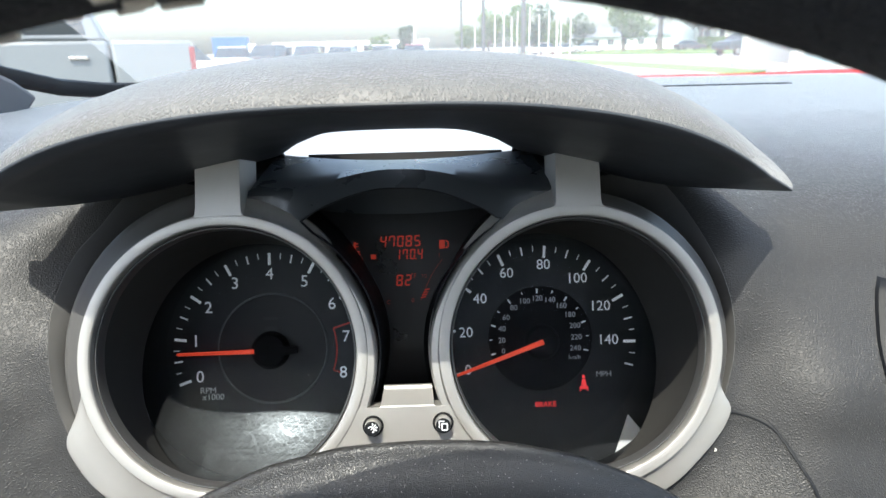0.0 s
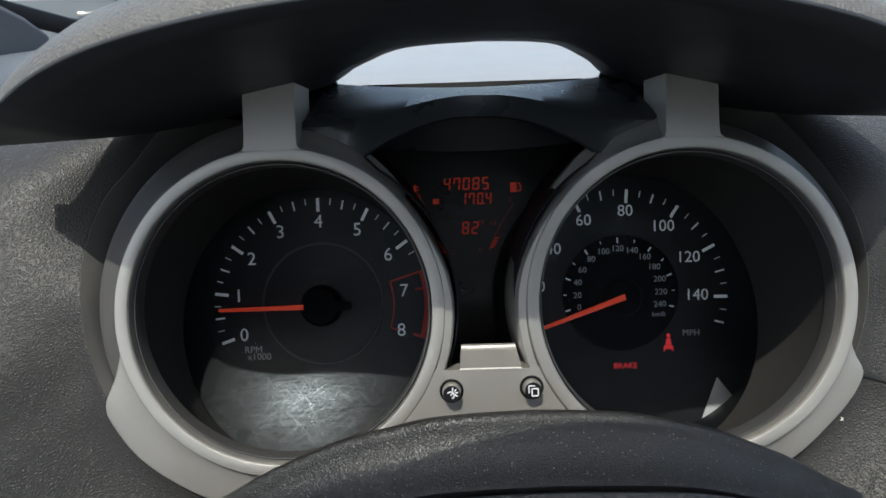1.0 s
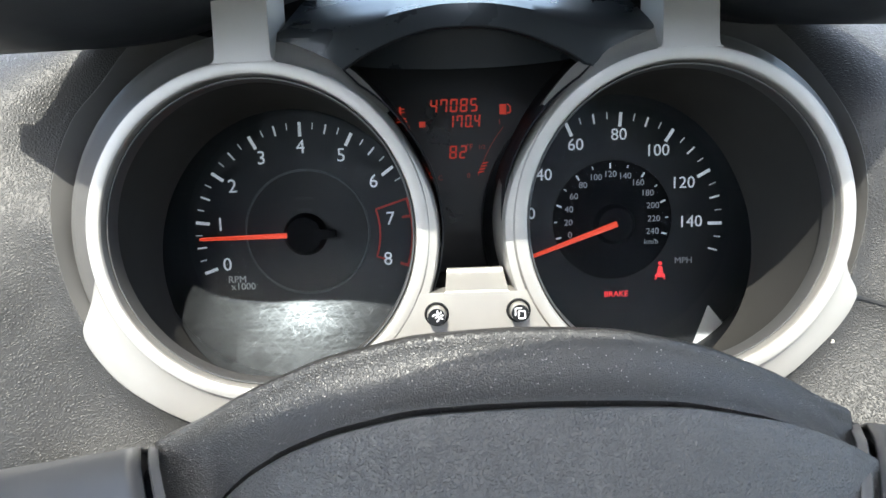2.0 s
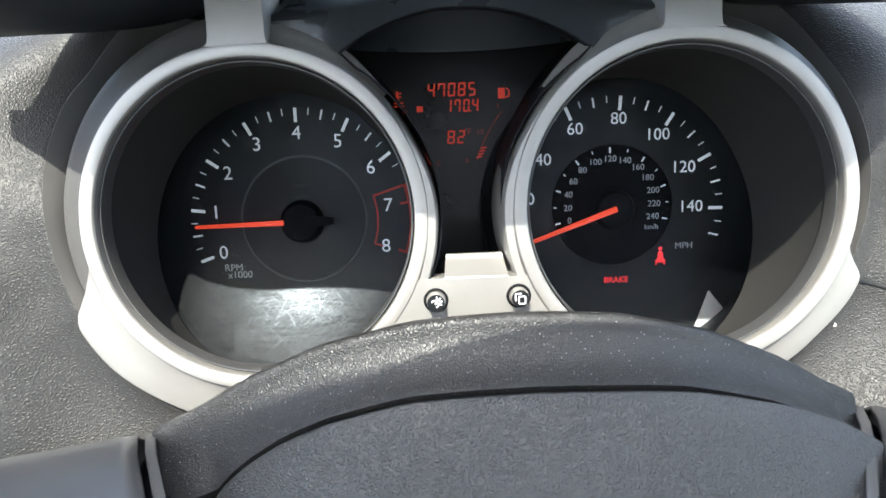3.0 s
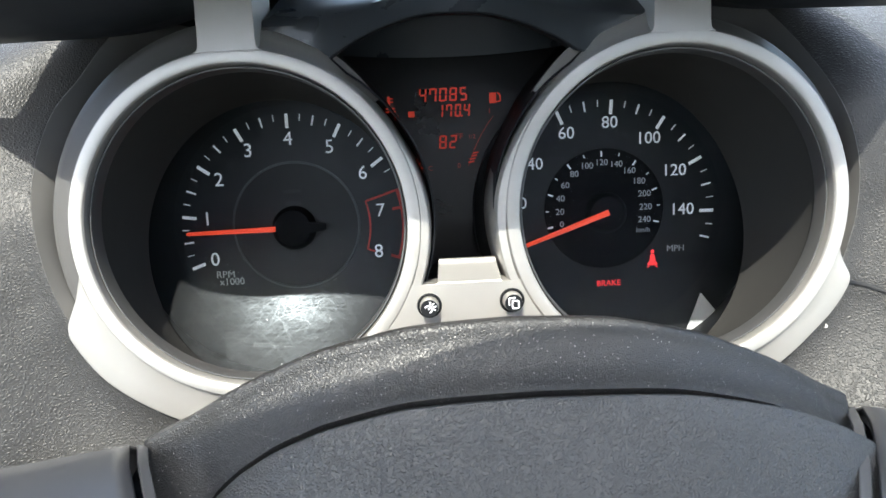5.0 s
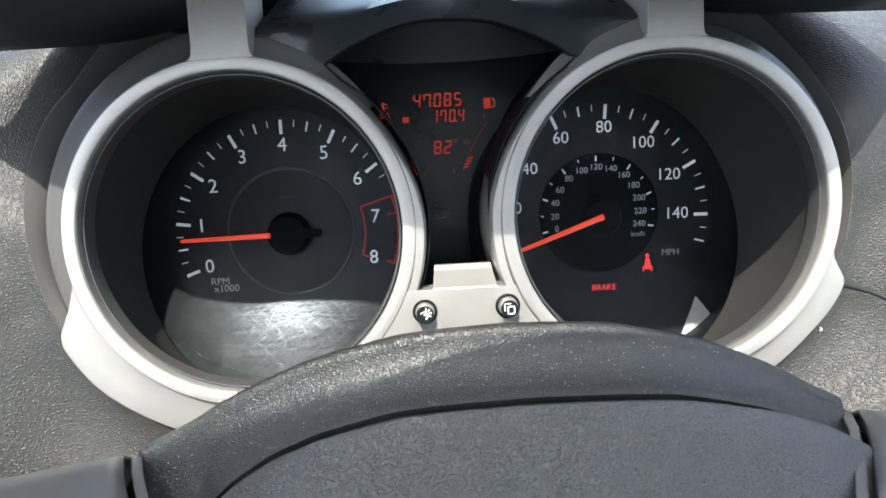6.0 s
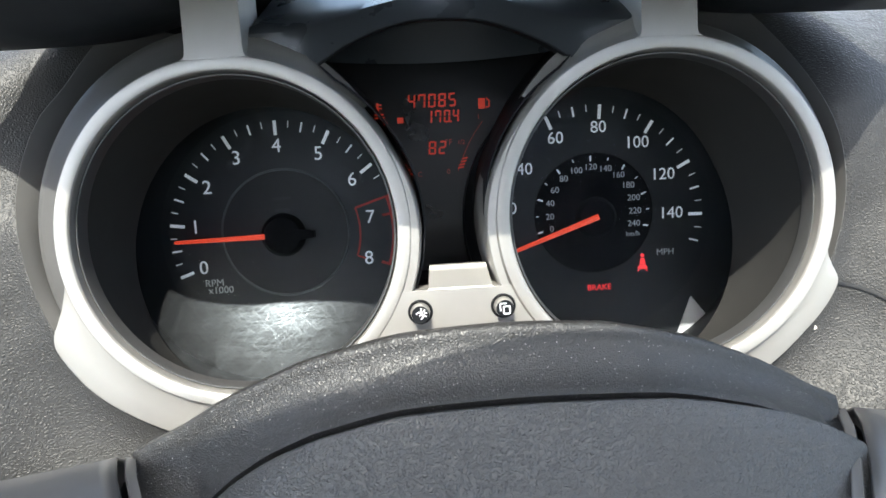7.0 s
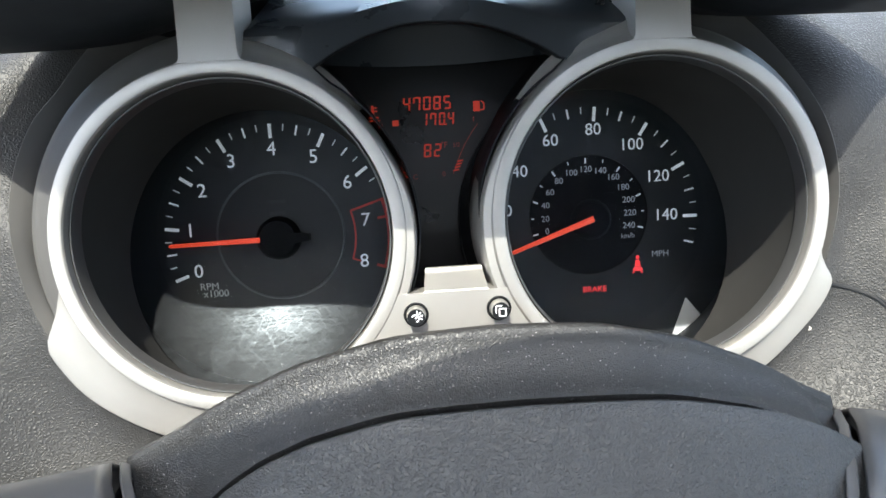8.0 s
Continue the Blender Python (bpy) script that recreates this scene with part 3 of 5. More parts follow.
lettering("km/h", 0.0036, 0.0969, -0.0232, DN + 0.0012, print_grey, speedo, "lettering")
lettering("MPH", 0.0047, 0.1139, -0.0337, DN + 0.0012, print_grey, speedo, "lettering")
needle(SU, SV, 199.4, -0.002, 0.0545, 0.0016, 0.0009, speedo)
part("needle_cap", revolve([(0.0, DN), (0.0108, DN), (0.0104, DN + 0.003), (0.0086, DN + 0.0050), (0.0, DN + 0.0056)], SU + 0.0015, SV, seg=48), dial_jet, speedo, "black needle cap")
lettering("BRAKE", 0.0043, 0.0786, -0.0505, DN + 0.0012, lamp_red, speedo, "warning_lamp")
bm = prism([(0.0995, -0.0421), (0.1041, -0.0421), (0.1046, -0.0412), (0.1034, -0.0400), (0.1002, -0.0400), (0.0990, -0.0412)], DN + 0.001, DN + 0.0013, CL)
prism([(0.1003, -0.0398), (0.1033, -0.0398), (0.1029, -0.0368), (0.1024, -0.0362), (0.1012, -0.0362), (0.1007, -0.0368)], DN + 0.001, DN + 0.0013, CL, bm)
cyl(0.0010, 0.0010, 0.0003, CL @ Matrix.Translation((0.1018, -0.0348, DN + 0.001)), 16, bm)
bar(0.0992, -0.0432, 0.1000, -0.0424, 0.0007, DN + 0.001, bm=bm)
bar(0.1044, -0.0432, 0.1036, -0.0424, 0.0007, DN + 0.001, bm=bm)
part("warning_lamp", bm, lamp_red, speedo, "glowing red seat belt light")

ribbed = satin("ribbed_white", (0.75, 0.75, 0.76), 0.5, 0.0)
# white ribbed patch standing in for a reflection, lower outer corner of the speedometer
apex, side_c, foot, low = [Vector(c) for c in ((0.1274, -0.0580), (0.1480, -0.0840), (0.1345, -0.1010), (0.1128, -0.0970))]
bm = bmesh.new()
for i in range(24):
    f = (i + 0.5) / 24
    bar(*apex.lerp(side_c, f), *low.lerp(foot, f), (side_c - apex).length / 24 * 0.8, DN + 0.0006, bm=bm, thick=0.0006)
part("reflection_patch", bm, ribbed, speedo, "white ribbed triangle standing in for a bright reflection")
for side in (-1, 1):
    rows = []
    for i in range(72):
        a = 2 * math.pi * i / 72
        ru, rv, _ = rim_edge(side, a)
        mu, mv = (-0.0830, -0.0146) if side < 0 else (0.0754, -0.0139)
        row = []
        for f in (0.0, 0.24, 0.48, 0.64, 0.8, 0.92, 1.01):
            u, v = mu + (ru - mu) * f, mv + (rv - mv) * f
            row.append(cl(u, v, lens_n(v) - 0.045 * (u - mu)))
        rows.append(row)
    part("gauge_lens", loft(rows, close_v=True), lens_clear, cluster, "scratched clear plastic cover", solid=0.001).modifiers["wall"].use_rim = False

# ---- central display ----
def screen_half(v):
    d = 0.0675 ** 2 - (v + 0.0195) ** 2
    return min(0.056, 0.0813 - (math.sqrt(d) if d > 0 else 0.0))


vs = [-0.045 + 0.145 * i / 40 for i in range(41)]
pts = [(screen_half(v), v) for v in vs] + [(-screen_half(v), v) for v in reversed(vs)]
screen = part("display_screen", prism(pts, -0.076, -0.072, CL), satin("screen_black", (0.006, 0.006, 0.007), 0.3, 0.0), cluster, "black glossy trip display")


def seven(text, u, v, h, w, gap, mat, n=-0.0716, slant=0.08):
    """Seven-segment figures, left to right from u; v is the foot."""
    on = {"0": "abcdef", "1": "bc", "2": "abged", "4": "fgbc", "5": "afgcd", "7": "abcf", "8": "abcdefg"}
    t = h * 0.13
    bm = bmesh.new()
    shear = CL @ Matrix(((1, slant, 0, 0), (0, 1, 0, 0), (0, 0, 1, 0), (0, 0, 0, 1)))
    for ch in text:
        if ch == ".":
            prism([(u - gap * 0.6 - t / 2, v), (u - gap * 0.6 + t / 2, v), (u - gap * 0.6 + t / 2, v + t), (u - gap * 0.6 - t / 2, v + t)], n, n + 0.0002, shear, bm)
            continue
        e = t * 0.3
        seg = {"a": (e + t / 2, h - t / 2, w - t / 2 - e, h - t / 2), "g": (e + t / 2, h / 2, w - t / 2 - e, h / 2), "d": (e + t / 2, t / 2, w - t / 2 - e, t / 2),
               "f": (t / 2, h / 2 + e, t / 2, h - e), "b": (w - t / 2, h / 2 + e, w - t / 2, h - e), "e": (t / 2, e, t / 2, h / 2 - e), "c": (w - t / 2, e, w - t / 2, h / 2 - e)}
        for k in on[ch]:
            x0, y0, x1, y1 = seg[k]
            bar(u + x0, v + y0, u + x1, v + y1, t, n, shear, bm, 0.0002)
        u += w + gap
    return bm


def readout(text, u, v, h, w, gap):
    """Lit figures, each one a part of the display."""
    for ch in text:
        part("point" if ch == "." else "digit", seven(ch, u, v, h, w, gap, lcd_red), lcd_red, screen, "orange-red lit figure")
        if ch != ".":
            u += w + gap


readout("47085", -0.0198, 0.0453, 0.0064, 0.0036, 0.0013)
readout("170.4", -0.0108, 0.0378, 0.0060, 0.0030, 0.0013)
readout("82", -0.0092, 0.0228, 0.0064, 0.0036, 0.0013)
lettering("\u00b0F", 0.0040, 0.0028, 0.0282, -0.0716, lcd_dim, screen, "unit_sign")
lettering("H", 0.0032, -0.0272, 0.0385, -0.0716, lcd_dim, screen, "gauge_letter")
lettering("C", 0.0034, -0.0120, 0.0135, -0.0716, lcd_dim, screen, "gauge_letter")
lettering("0", 0.0034, 0.0020, 0.0142, -0.0716, lcd_dim, screen, "gauge_letter")
lettering("1", 0.0034, 0.0178, 0.0398, -0.0716, lcd_dim, screen, "gauge_letter")
lettering("1/2", 0.0028, 0.0088, 0.0280, -0.0716, lcd_dim, screen, "gauge_letter")
bm = prism([(-0.0215, 0.0385), (-0.0185, 0.0385), (-0.0185, 0.0412), (-0.0215, 0.0412)], -0.0718, -0.0715, CL)
part("trip_badge", bm, lcd_red, screen, "small lit square")
for pts, s in (([(-0.0310, 0.0360), (-0.0290, 0.0325), (-0.0262, 0.0285), (-0.0232, 0.0240), (-0.0205, 0.0195), (-0.0180, 0.0145)], 1),
               ([(0.0196, 0.0375), (0.0165, 0.0335), (0.0135, 0.0290), (0.0108, 0.0240), (0.0085, 0.0190), (0.0066, 0.0142)], -1)):
    bm = bmesh.new()
    for a, b in zip(pts, pts[1:]):
        bar(*a, *b, 0.0003, -0.0716, bm=bm)
    part("gauge_line", bm, lcd_dim, screen)
    bm = bmesh.new()
    for k in range(5 if s > 0 else 4):
        f = k / 4
        u = (-0.0222 + 0.006 * f) if s > 0 else (0.0095 - 0.003 * f)
        v = 0.0228 - 0.0085 * f if s > 0 else 0.0200 - 0.0058 * f
        bar(u - 0.0018 if s > 0 else u - 0.0006, v, u + 0.0008 if s > 0 else u + 0.0022, v + (-0.0005 if s > 0 else 0.0005), 0.0007, -0.0716, bm=bm)
    part("gauge_level", bm, lcd_red, screen)
bm = bar(-0.0310, 0.0360, -0.0275, 0.0312, 0.0008, -0.0714)
part("gauge_pointer", bm, lcd_red, screen)
bm = bmesh.new()
for q in ((-0.0322, 0.0430, -0.0278, 0.0430, 0.0007), (-0.0326, 0.0412, -0.0306, 0.0416, 0.0006), (-0.0298, 0.0412, -0.0274, 0.0416, 0.0006), (-0.0306, 0.0432, -0.0306, 0.0486, 0.0011), (-0.0306, 0.0476, -0.0285, 0.0476, 0.0005), (-0.0306, 0.0460, -0.0285, 0.0460, 0.0005)):
    bar(*q, -0.0716, bm=bm)
part("coolant_icon", bm, lcd_red, screen)
bm = prism([(0.0180, 0.0435), (0.0212, 0.0435), (0.0212, 0.0484), (0.0180, 0.0484)], -0.0718, -0.0715, CL)
bar(0.0214, 0.0440, 0.0232, 0.0444, 0.0006, -0.0716, bm=bm)
bar(0.0232, 0.0444, 0.0232, 0.0472, 0.0006, -0.0716, bm=bm)
bar(0.0232, 0.0472, 0.0218, 0.0484, 0.0006, -0.0716, bm=bm)
part("fuel_icon", bm, lcd_red, screen)

# opening round the display: arch above, gauge rings beside, ledge below
ARCH = [(0.0, 0.0706), (0.008, 0.0704), (0.016, 0.0692), (0.027, 0.0659), (0.037, 0.0616), (0.0420, 0.0588), (0.0450, 0.0566)]


def arch_v(u):
    return table(abs(u), ARCH)[0] - 0.025 * u


outline = [(0.0450 * (-1 + 2 * i / 24), arch_v(0.0450 * (-1 + 2 * i / 24))) for i in range(25)]
right = []
for i in range(1, 27):
    a = radians(121.5 + (202 - 121.5) * i / 26)
    r = 0.0678 + 0.0012 * min(1.0, i / 12)
    right.append((CENTRE[1][0] + r * math.cos(a), CENTRE[1][1] + r * math.sin(a)))
outline += [(0.0469, 0.0548)] + right + [(-u + 0.0004, v) for u, v in right[::-1]] + [(-0.0474, 0.0560)]
rows = []
for n, grow, up in ((-0.0055, 1.0, 0.0), (-0.0062, 0.996, 0.0), (-0.0085, 0.997, 0.02), (-0.03, 1.01, 0.30), (-0.075, 1.06, 1.0)):
    rows.append([cl(u * grow * (1 + 0.10 * up * max(0.0, min(1.0, (v - 0.03) / 0.025))), 0.02 + (v - 0.02) * grow + 0.015 * up * max(0.0, min(1.0, (v - 0.03) / 0.025)), n) for u, v in outline])
part("display_well", loft(rows, close_u=True), black_plastic, cluster, "matt black display recess", solid=0.0008)

# hood over the display: broad front face, lip and top band back to the slot under the big hood
CREST = [(0.0, 0.0788), (0.008, 0.0787), (0.016, 0.0777), (0.026, 0.0757), (0.037, 0.0729), (0.0465, 0.0706), (0.056, 0.0694), (0.066, 0.0692), (0.085, 0.0690)]
FOOT = [(0.0450, 0.0566), (0.0475, 0.0552), (0.0520, 0.0588), (0.0610, 0.0632), (0.0690, 0.0662), (0.085, 0.0680)]


def slot_low(x):
    d = abs(x) / 0.0625
    return Vector((x * 0.95, 0.045 + 0.016 * d ** 2, 1.1464 + 0.0008 * d ** 2))


rows = []
for i in range(65):
    x = -0.0725 + 0.145 * i / 64
    foot = arch_v(x) if abs(x) < 0.0450 else table(abs(x), FOOT)[0] - 0.025 * max(-0.045, min(0.045, x))
    top = max(table(abs(x), CREST)[0] - 0.012 * max(-0.05, min(0.05, x)), foot + 0.0008)
    fn = -0.0052 if abs(x) < 0.0450 else -0.0052 - 0.0040 * min(1, (abs(x) - 0.0450) / 0.01)
    low, a = cl(x, foot, fn), cl(x, top, -0.0085)
    b = slot_low(max(-0.072, min(0.072, x)))
    rows.append([low + Vector((0, 0.010, 0.001)), low, low.lerp(a, 0.5), a + Vector((0, -0.0003, -0.0010)), a + Vector((0, 0.0014, 0.0006)), a.lerp(b, 0.35) + Vector((0, 0, 0.0008)), a.lerp(b, 0.7) + Vector((0, 0, 0.0008)), b, b + Vector((0, 0.0015, -0.004)), b + Vector((0, 0.003, -0.03))])
part("display_hood", loft(rows), hood_plastic, cluster, "smooth dark hood over the display")

# ---- big hood (brow) over the cluster ----
hood = thing("cluster_hood", "grained charcoal plastic hood arching over the gauges", "dashboard hood", (0, 0, 1.13))
UNDER = [(0.0, -0.002, 1.169), (0.030, 0.010, 1.1665), (0.050, 0.034, 1.158), (0.064, 0.056, 1.149), (0.085, 0.062, 1.143), (0.115, 0.063, 1.136), (0.145, 0.052, 1.1316), (0.168, 0.014, 1.1350), (0.182, -0.010, 1.1378)]


def hood_rows():
    top, under = [], []
    for i in range(145):
        s = -1 + 2 * i / 144
        X = 0.182 * math.sin(s * math.pi / 2)
        x = X - 0.008 * abs(X) / 0.178
        d = abs(X) / 0.0975
        ly, lz = -0.088 + 0.026 * d ** 1.6, 1.1852 - 0.0112 * d ** 2.36
        if abs(X) > 0.15:
            f = (abs(X) - 0.15) / 0.032
            ly, lz = -0.0362 + 0.0242 * f, 1.1542 - 0.0162 * f ** 1.05
        near = 0.022 * math.exp(-((abs(X) - 0.146) / 0.052) ** 2) * min(1.0, (0.182 - abs(X)) / 0.02)      # the lip reaches further over the outer flanks
        ly, lz = ly - near, lz + 0.19 * near
        x *= 1 - 4.0 * near
        by, bz = table(abs(X), UNDER)
        e = (1 - (abs(X) / 0.1825) ** 9)        # fades to nothing at the tips
        e2 = max(0.0, e) ** 0.5
        rear = max(by, ly + 0.01) + 0.012 * e
        crest = (ly + 0.046 * e + 0.004, lz + 0.0145 * e2 + 0.001)
        back = (rear + 0.035 * min(1, abs(X) / 0.07) * e, lz + (0.010 - 0.02 * min(1, abs(X) / 0.08)) * e + 0.001)
        if back[1] < bz + 0.004:
            back = (back[0], bz + 0.004 * e + 0.0005)
        top.append([Vector((x, ly - 0.0002 * e, lz)), Vector((x, ly + 0.0007 * e, lz + 0.0022 * e)), Vector((x, ly + 0.0030 * e, lz + 0.0050 * e2)), Vector((x, ly + 0.010 * e, lz + 0.0085 * e2)),
                    Vector((x, ly + 0.024 * e, lz + 0.0125 * e2)), Vector((x, *crest)), Vector((x, (crest[0] + back[0]) / 2, (crest[1] + back[1]) / 2 + 0.003 * e)), Vector((x, *back)),
                    Vector((x, back[0] + 0.002 * e, (back[1] + bz) / 2)), Vector((x, by + 0.001, bz))])
        under.append([Vector((x, ly - 0.0002 * e, lz + 0.0005 * e)), Vector((x, ly + (by - ly) * 0.10, lz + (bz - lz) * 0.11)), Vector((x, ly + (by - ly) * 0.3, lz + (bz - lz) * 0.38)), Vector((x, ly + (by - ly) * 0.55, lz + (bz - lz) * 0.68)), Vector((x, ly + (by - ly) * 0.8, lz + (bz - lz) * 0.9)), Vector((x, by + 0.001, bz))])
    return top, under


top_rows, under_rows = hood_rows()
part("hood_top", loft(top_rows), brow_grain_lit, hood, "leather-grained top, lightened for the sun")
part("hood_underside", loft(under_rows), under_shaded, hood, "smooth underside, darkened for the shade there", solid=0.0012)
for sgn in (-1, 1):
    rows = []
    for i in range(25):
        X = 0.062 + (0.150 - 0.062) * i / 24
        y, z = table(X, UNDER)
        x = sgn * X - 0.008 * X / 0.178
        rows.append([Vector((x, y + 0.0015, z + 0.001)), Vector((x, y + 0.010, z - 0.006)), Vector((x, y + 0.034, z - 0.016))])
    part("inner_wall", loft(rows), black_plastic, hood, solid=0.002)

# ---- dashboard ----
dash = thing("dashboard", "grained charcoal plastic dashboard in bright sun", "dashboard", (0, 0.2, 0.7), kind="structure")
FACE = [(0.70, -0.02), (0.90, -0.040), (0.98, -0.046), (1.03, -0.045), (1.05, -0.037), (1.07, -0.019), (1.09, -0.003), (1.105, 0.008), (1.118, 0.022), (1.131, 0.050), (1.143, 0.098), (1.149, 0.16)]


def cheek_point(sgn, ang, reach):
    """Place on the dash face beside a gauge: angle round the gauge and distance out from the shell's edge."""
    a = sweep(sgn, ang)
    r, n = table(ang, DASH_EDGE[sgn])
    start = ring_at(sgn, a, r, n)
    x = max(start.x + reach * math.cos(a), -0.385)
    z = max(0.62, start.z + reach * math.sin(a))
    y = table(min(z, 1.149), FACE)[0]
    if z > 1.149:
        y += 0.46 * (1 - math.exp(-(z - 1.149) * 7.0))
        z = 1.149 + 0.006 * (1 - math.exp(-(z - 1.149) * 12.0))
    y -= (0.55 if sgn > 0 else 0.35) * max(0.0, 1.03 - max(0.90, z))
    f = min(1.0, reach / (0.038 if sgn > 0 else 0.045))
    f = f * f * (3 - 2 * f)
    return Vector((x, start.y + (y - start.y) * f, z))


def cheek(sgn):
    """Dash face beside a gauge, wrapped round the gauge shell, rolling back over the top."""
    rows = []
    for i in range(113):
        ang = 106 + (300 - 106) * i / 112
        row = [cheek_point(sgn, ang, 0.62 * (k / 30) ** 2.2) for k in range(31)]
        rows.append([row[0] + Vector((0, 0.012, 0))] + row)
    return loft(rows)


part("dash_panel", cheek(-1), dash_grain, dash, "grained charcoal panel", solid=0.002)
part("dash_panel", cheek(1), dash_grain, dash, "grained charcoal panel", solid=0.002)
# top of the dash, from behind the gauges to the windscreen
rows = []
for i in range(41):
    x = -0.39 + 1.5 * i / 40
    row = []
    for y, z in [(0.075, 1.06), (0.085, 1.120), (0.10, 1.132), (0.14, 1.141), (0.20, 1.146), (0.26, 1.1475), (0.275, 1.151), (0.34, 1.153), (0.44, 1.153), (0.56, 1.148), (0.66, 1.135)]:
        row.append(Vector((x, y, z - 0.003 - 0.03 * (abs(x - 0.36) / 0.75) ** 6)))
    rows.append(row)
part("dash_top", loft(rows), dash_glare, dash, "dash top, paled in colour for sun and sky glare", solid=0.003)
bm = bmesh.new()
box(0.24, 0.42, 0.425, 0.437, 1.1535, 1.1555, bm)
box(0.20, 0.235, 0.452, 0.462, 1.1535, 1.1555, bm)
part("defroster_slot", bm, black_plastic, dash, "black defroster slot")

SEAM = [(205.0, 0.003), (203.4, 0.011), (202.8, 0.017), (203.4, 0.021), (207.0, 0.029), (211.0, 0.038), (218.0, 0.052)]
pts = [cheek_point(1, *table(i / 24 * 6, [(k, *q) for k, q in enumerate(SEAM)])) + Vector((0, -0.0016, 0.0004)) for i in range(25)]
rows = [[p + Vector((0.0007 * math.cos(a), 0.0005 * math.sin(a), 0.0007 * math.sin(a))) for a in [k * math.pi / 4 for k in range(8)]] for p in pts]
part("panel_seam", loft(rows, close_u=True), black_plastic, dash, "dark gap between trim panels")

# dark strip towards the middle of the car, past the end of the grained face
rows = []
for i in range(25):
    z = 1.092 - 0.14 * i / 24
    x, = table(-z, [(-1.112, 0.222), (-1.100, 0.212), (-1.085, 0.204), (-1.060, 0.197), (-1.041, 0.198), (-1.023, 0.202), (-1.0, 0.210), (-0.95, 0.222)])
    y = table(z, FACE)[0] - 0.55 * max(0.0, 1.03 - max(0.90, z))
    x += 0.019
    rows.append([Vector((x, y + 0.006, z)), Vector((x + 0.0015, y - 0.003, z)), Vector((x + 0.006, y - 0.0065, z)), Vector((x + 0.014, y - 0.006, z)), Vector((x + 0.03, y - 0.002, z)), Vector((x + 0.09, y + 0.02, z))])
part("side_strip", loft(rows), black_plastic, dash, "dark smooth strip", solid=0.001)

# ---- steering wheel ----
wheel = thing("steering_wheel", "black leather-rimmed steering wheel with grained plastic hub", "steering wheel", (0.012, -0.12, 0.95))
HX = 0.009
SIL = [(0.0, 1.067), (0.03, 1.0652), (0.05, 1.0605), (0.06, 1.0572), (0.075, 1.0505), (0.085, 1.0452), (0.10, 1.036), (0.114, 1.0285), (0.13, 1.019)]
GRO = [(0.0, 1.0713), (0.03, 1.0698), (0.05, 1.0645), (0.062, 1.0587), (0.072, 1.0515), (0.080, 1.043), (0.088, 1.028), (0.094, 1.005)]
def hub_edges(s):
    """The back edge and the groove edge of the hub shroud across the wheel, s from -1 to 1."""
    d, sg = abs(s), (1 if s >= 0 else -1)
    if d < 0.8:
        ds, dg = 0.100 * d / 0.8, 0.081 * d / 0.8
        zs, zg = table(ds, SIL)[0], table(dg * (1.0 if sg < 0 else 0.93), GRO)[0]
    else:
        f = (d - 0.8) / 0.2
        ds, dg = 0.100 + (0.0165 if sg < 0 else 0.0085) * f, 0.081 + (0.0175 if sg < 0 else 0.0072) * f
        zs, zg = table(ds, SIL)[0], (1.0420 if sg < 0 else 1.0455) - 0.008 * f
    return Vector((HX + sg * ds, -0.083, zs - 0.003)), Vector((HX + 0.0053 + sg * 1.195 * dg, -0.1005, 1.167 + 1.195 * (zg - 1.167)))


rows = []
for i in range(101):
    s = -1 + 2 * i / 100
    a, b = hub_edges(s)
    ear = max(0.0, (abs(s) - 0.8) / 0.2)
    w = 0.0029 * (1 - 0.3 * ear)
    out = Vector((0, -0.5, 0.86))
    rows.append([a + Vector((0, 0.016, -0.035)), a + Vector((0, 0.009, -0.009)), a + Vector((0, 0.003, -0.0012)), a] + [a.lerp(b, f) + out * w * k for f, k in [(j / 22, 0.12 * math.exp(-((j / 22 - 0.07) / 0.06) ** 2) - 4.0 * (j / 22) * (1 - j / 22)) for j in range(1, 22)]]
                + [b, b + Vector((0, 0.0003, -0.0004)), b + Vector((0, 0.0007, -0.002)), b + Vector((0, 0.003 - 0.03 * ear, -0.010 - 0.05 * ear))])
part("hub_cover", loft(rows), hub_grain, wheel, "grained charcoal hub shroud", smooth=70, solid=0.0015)
rows = []
for i in range(61):
    s = -1 + 2 * i / 60
    d = abs(s)
    zg = 1.167 + 1.195 * (table(0.090 * d * (1.0 if s < 0 else 0.91), GRO)[0] - 1.167)
    row = []
    for f, drop in ((0.0, 0.009), (0.004, 0.0018), (0.015, 0.0012), (0.04, 0.0022), (0.08, 0.0060), (0.15, 0.0130), (0.35, 0.0310), (0.6, 0.0530), (1.0, 0.085)):
        row.append(Vector((HX + 0.0053 + (0.1075 if s < 0 else 0.1130) * s * (1 - (0.06 if s < 0 else -0.10) * f), -0.1020 - 0.095 * f, zg - drop + 0.012 * d * d * f)))
    rows.append(row)
part("airbag_pad", loft(rows), pad_grain, wheel, "dark grained airbag cover", solid=0.0015)
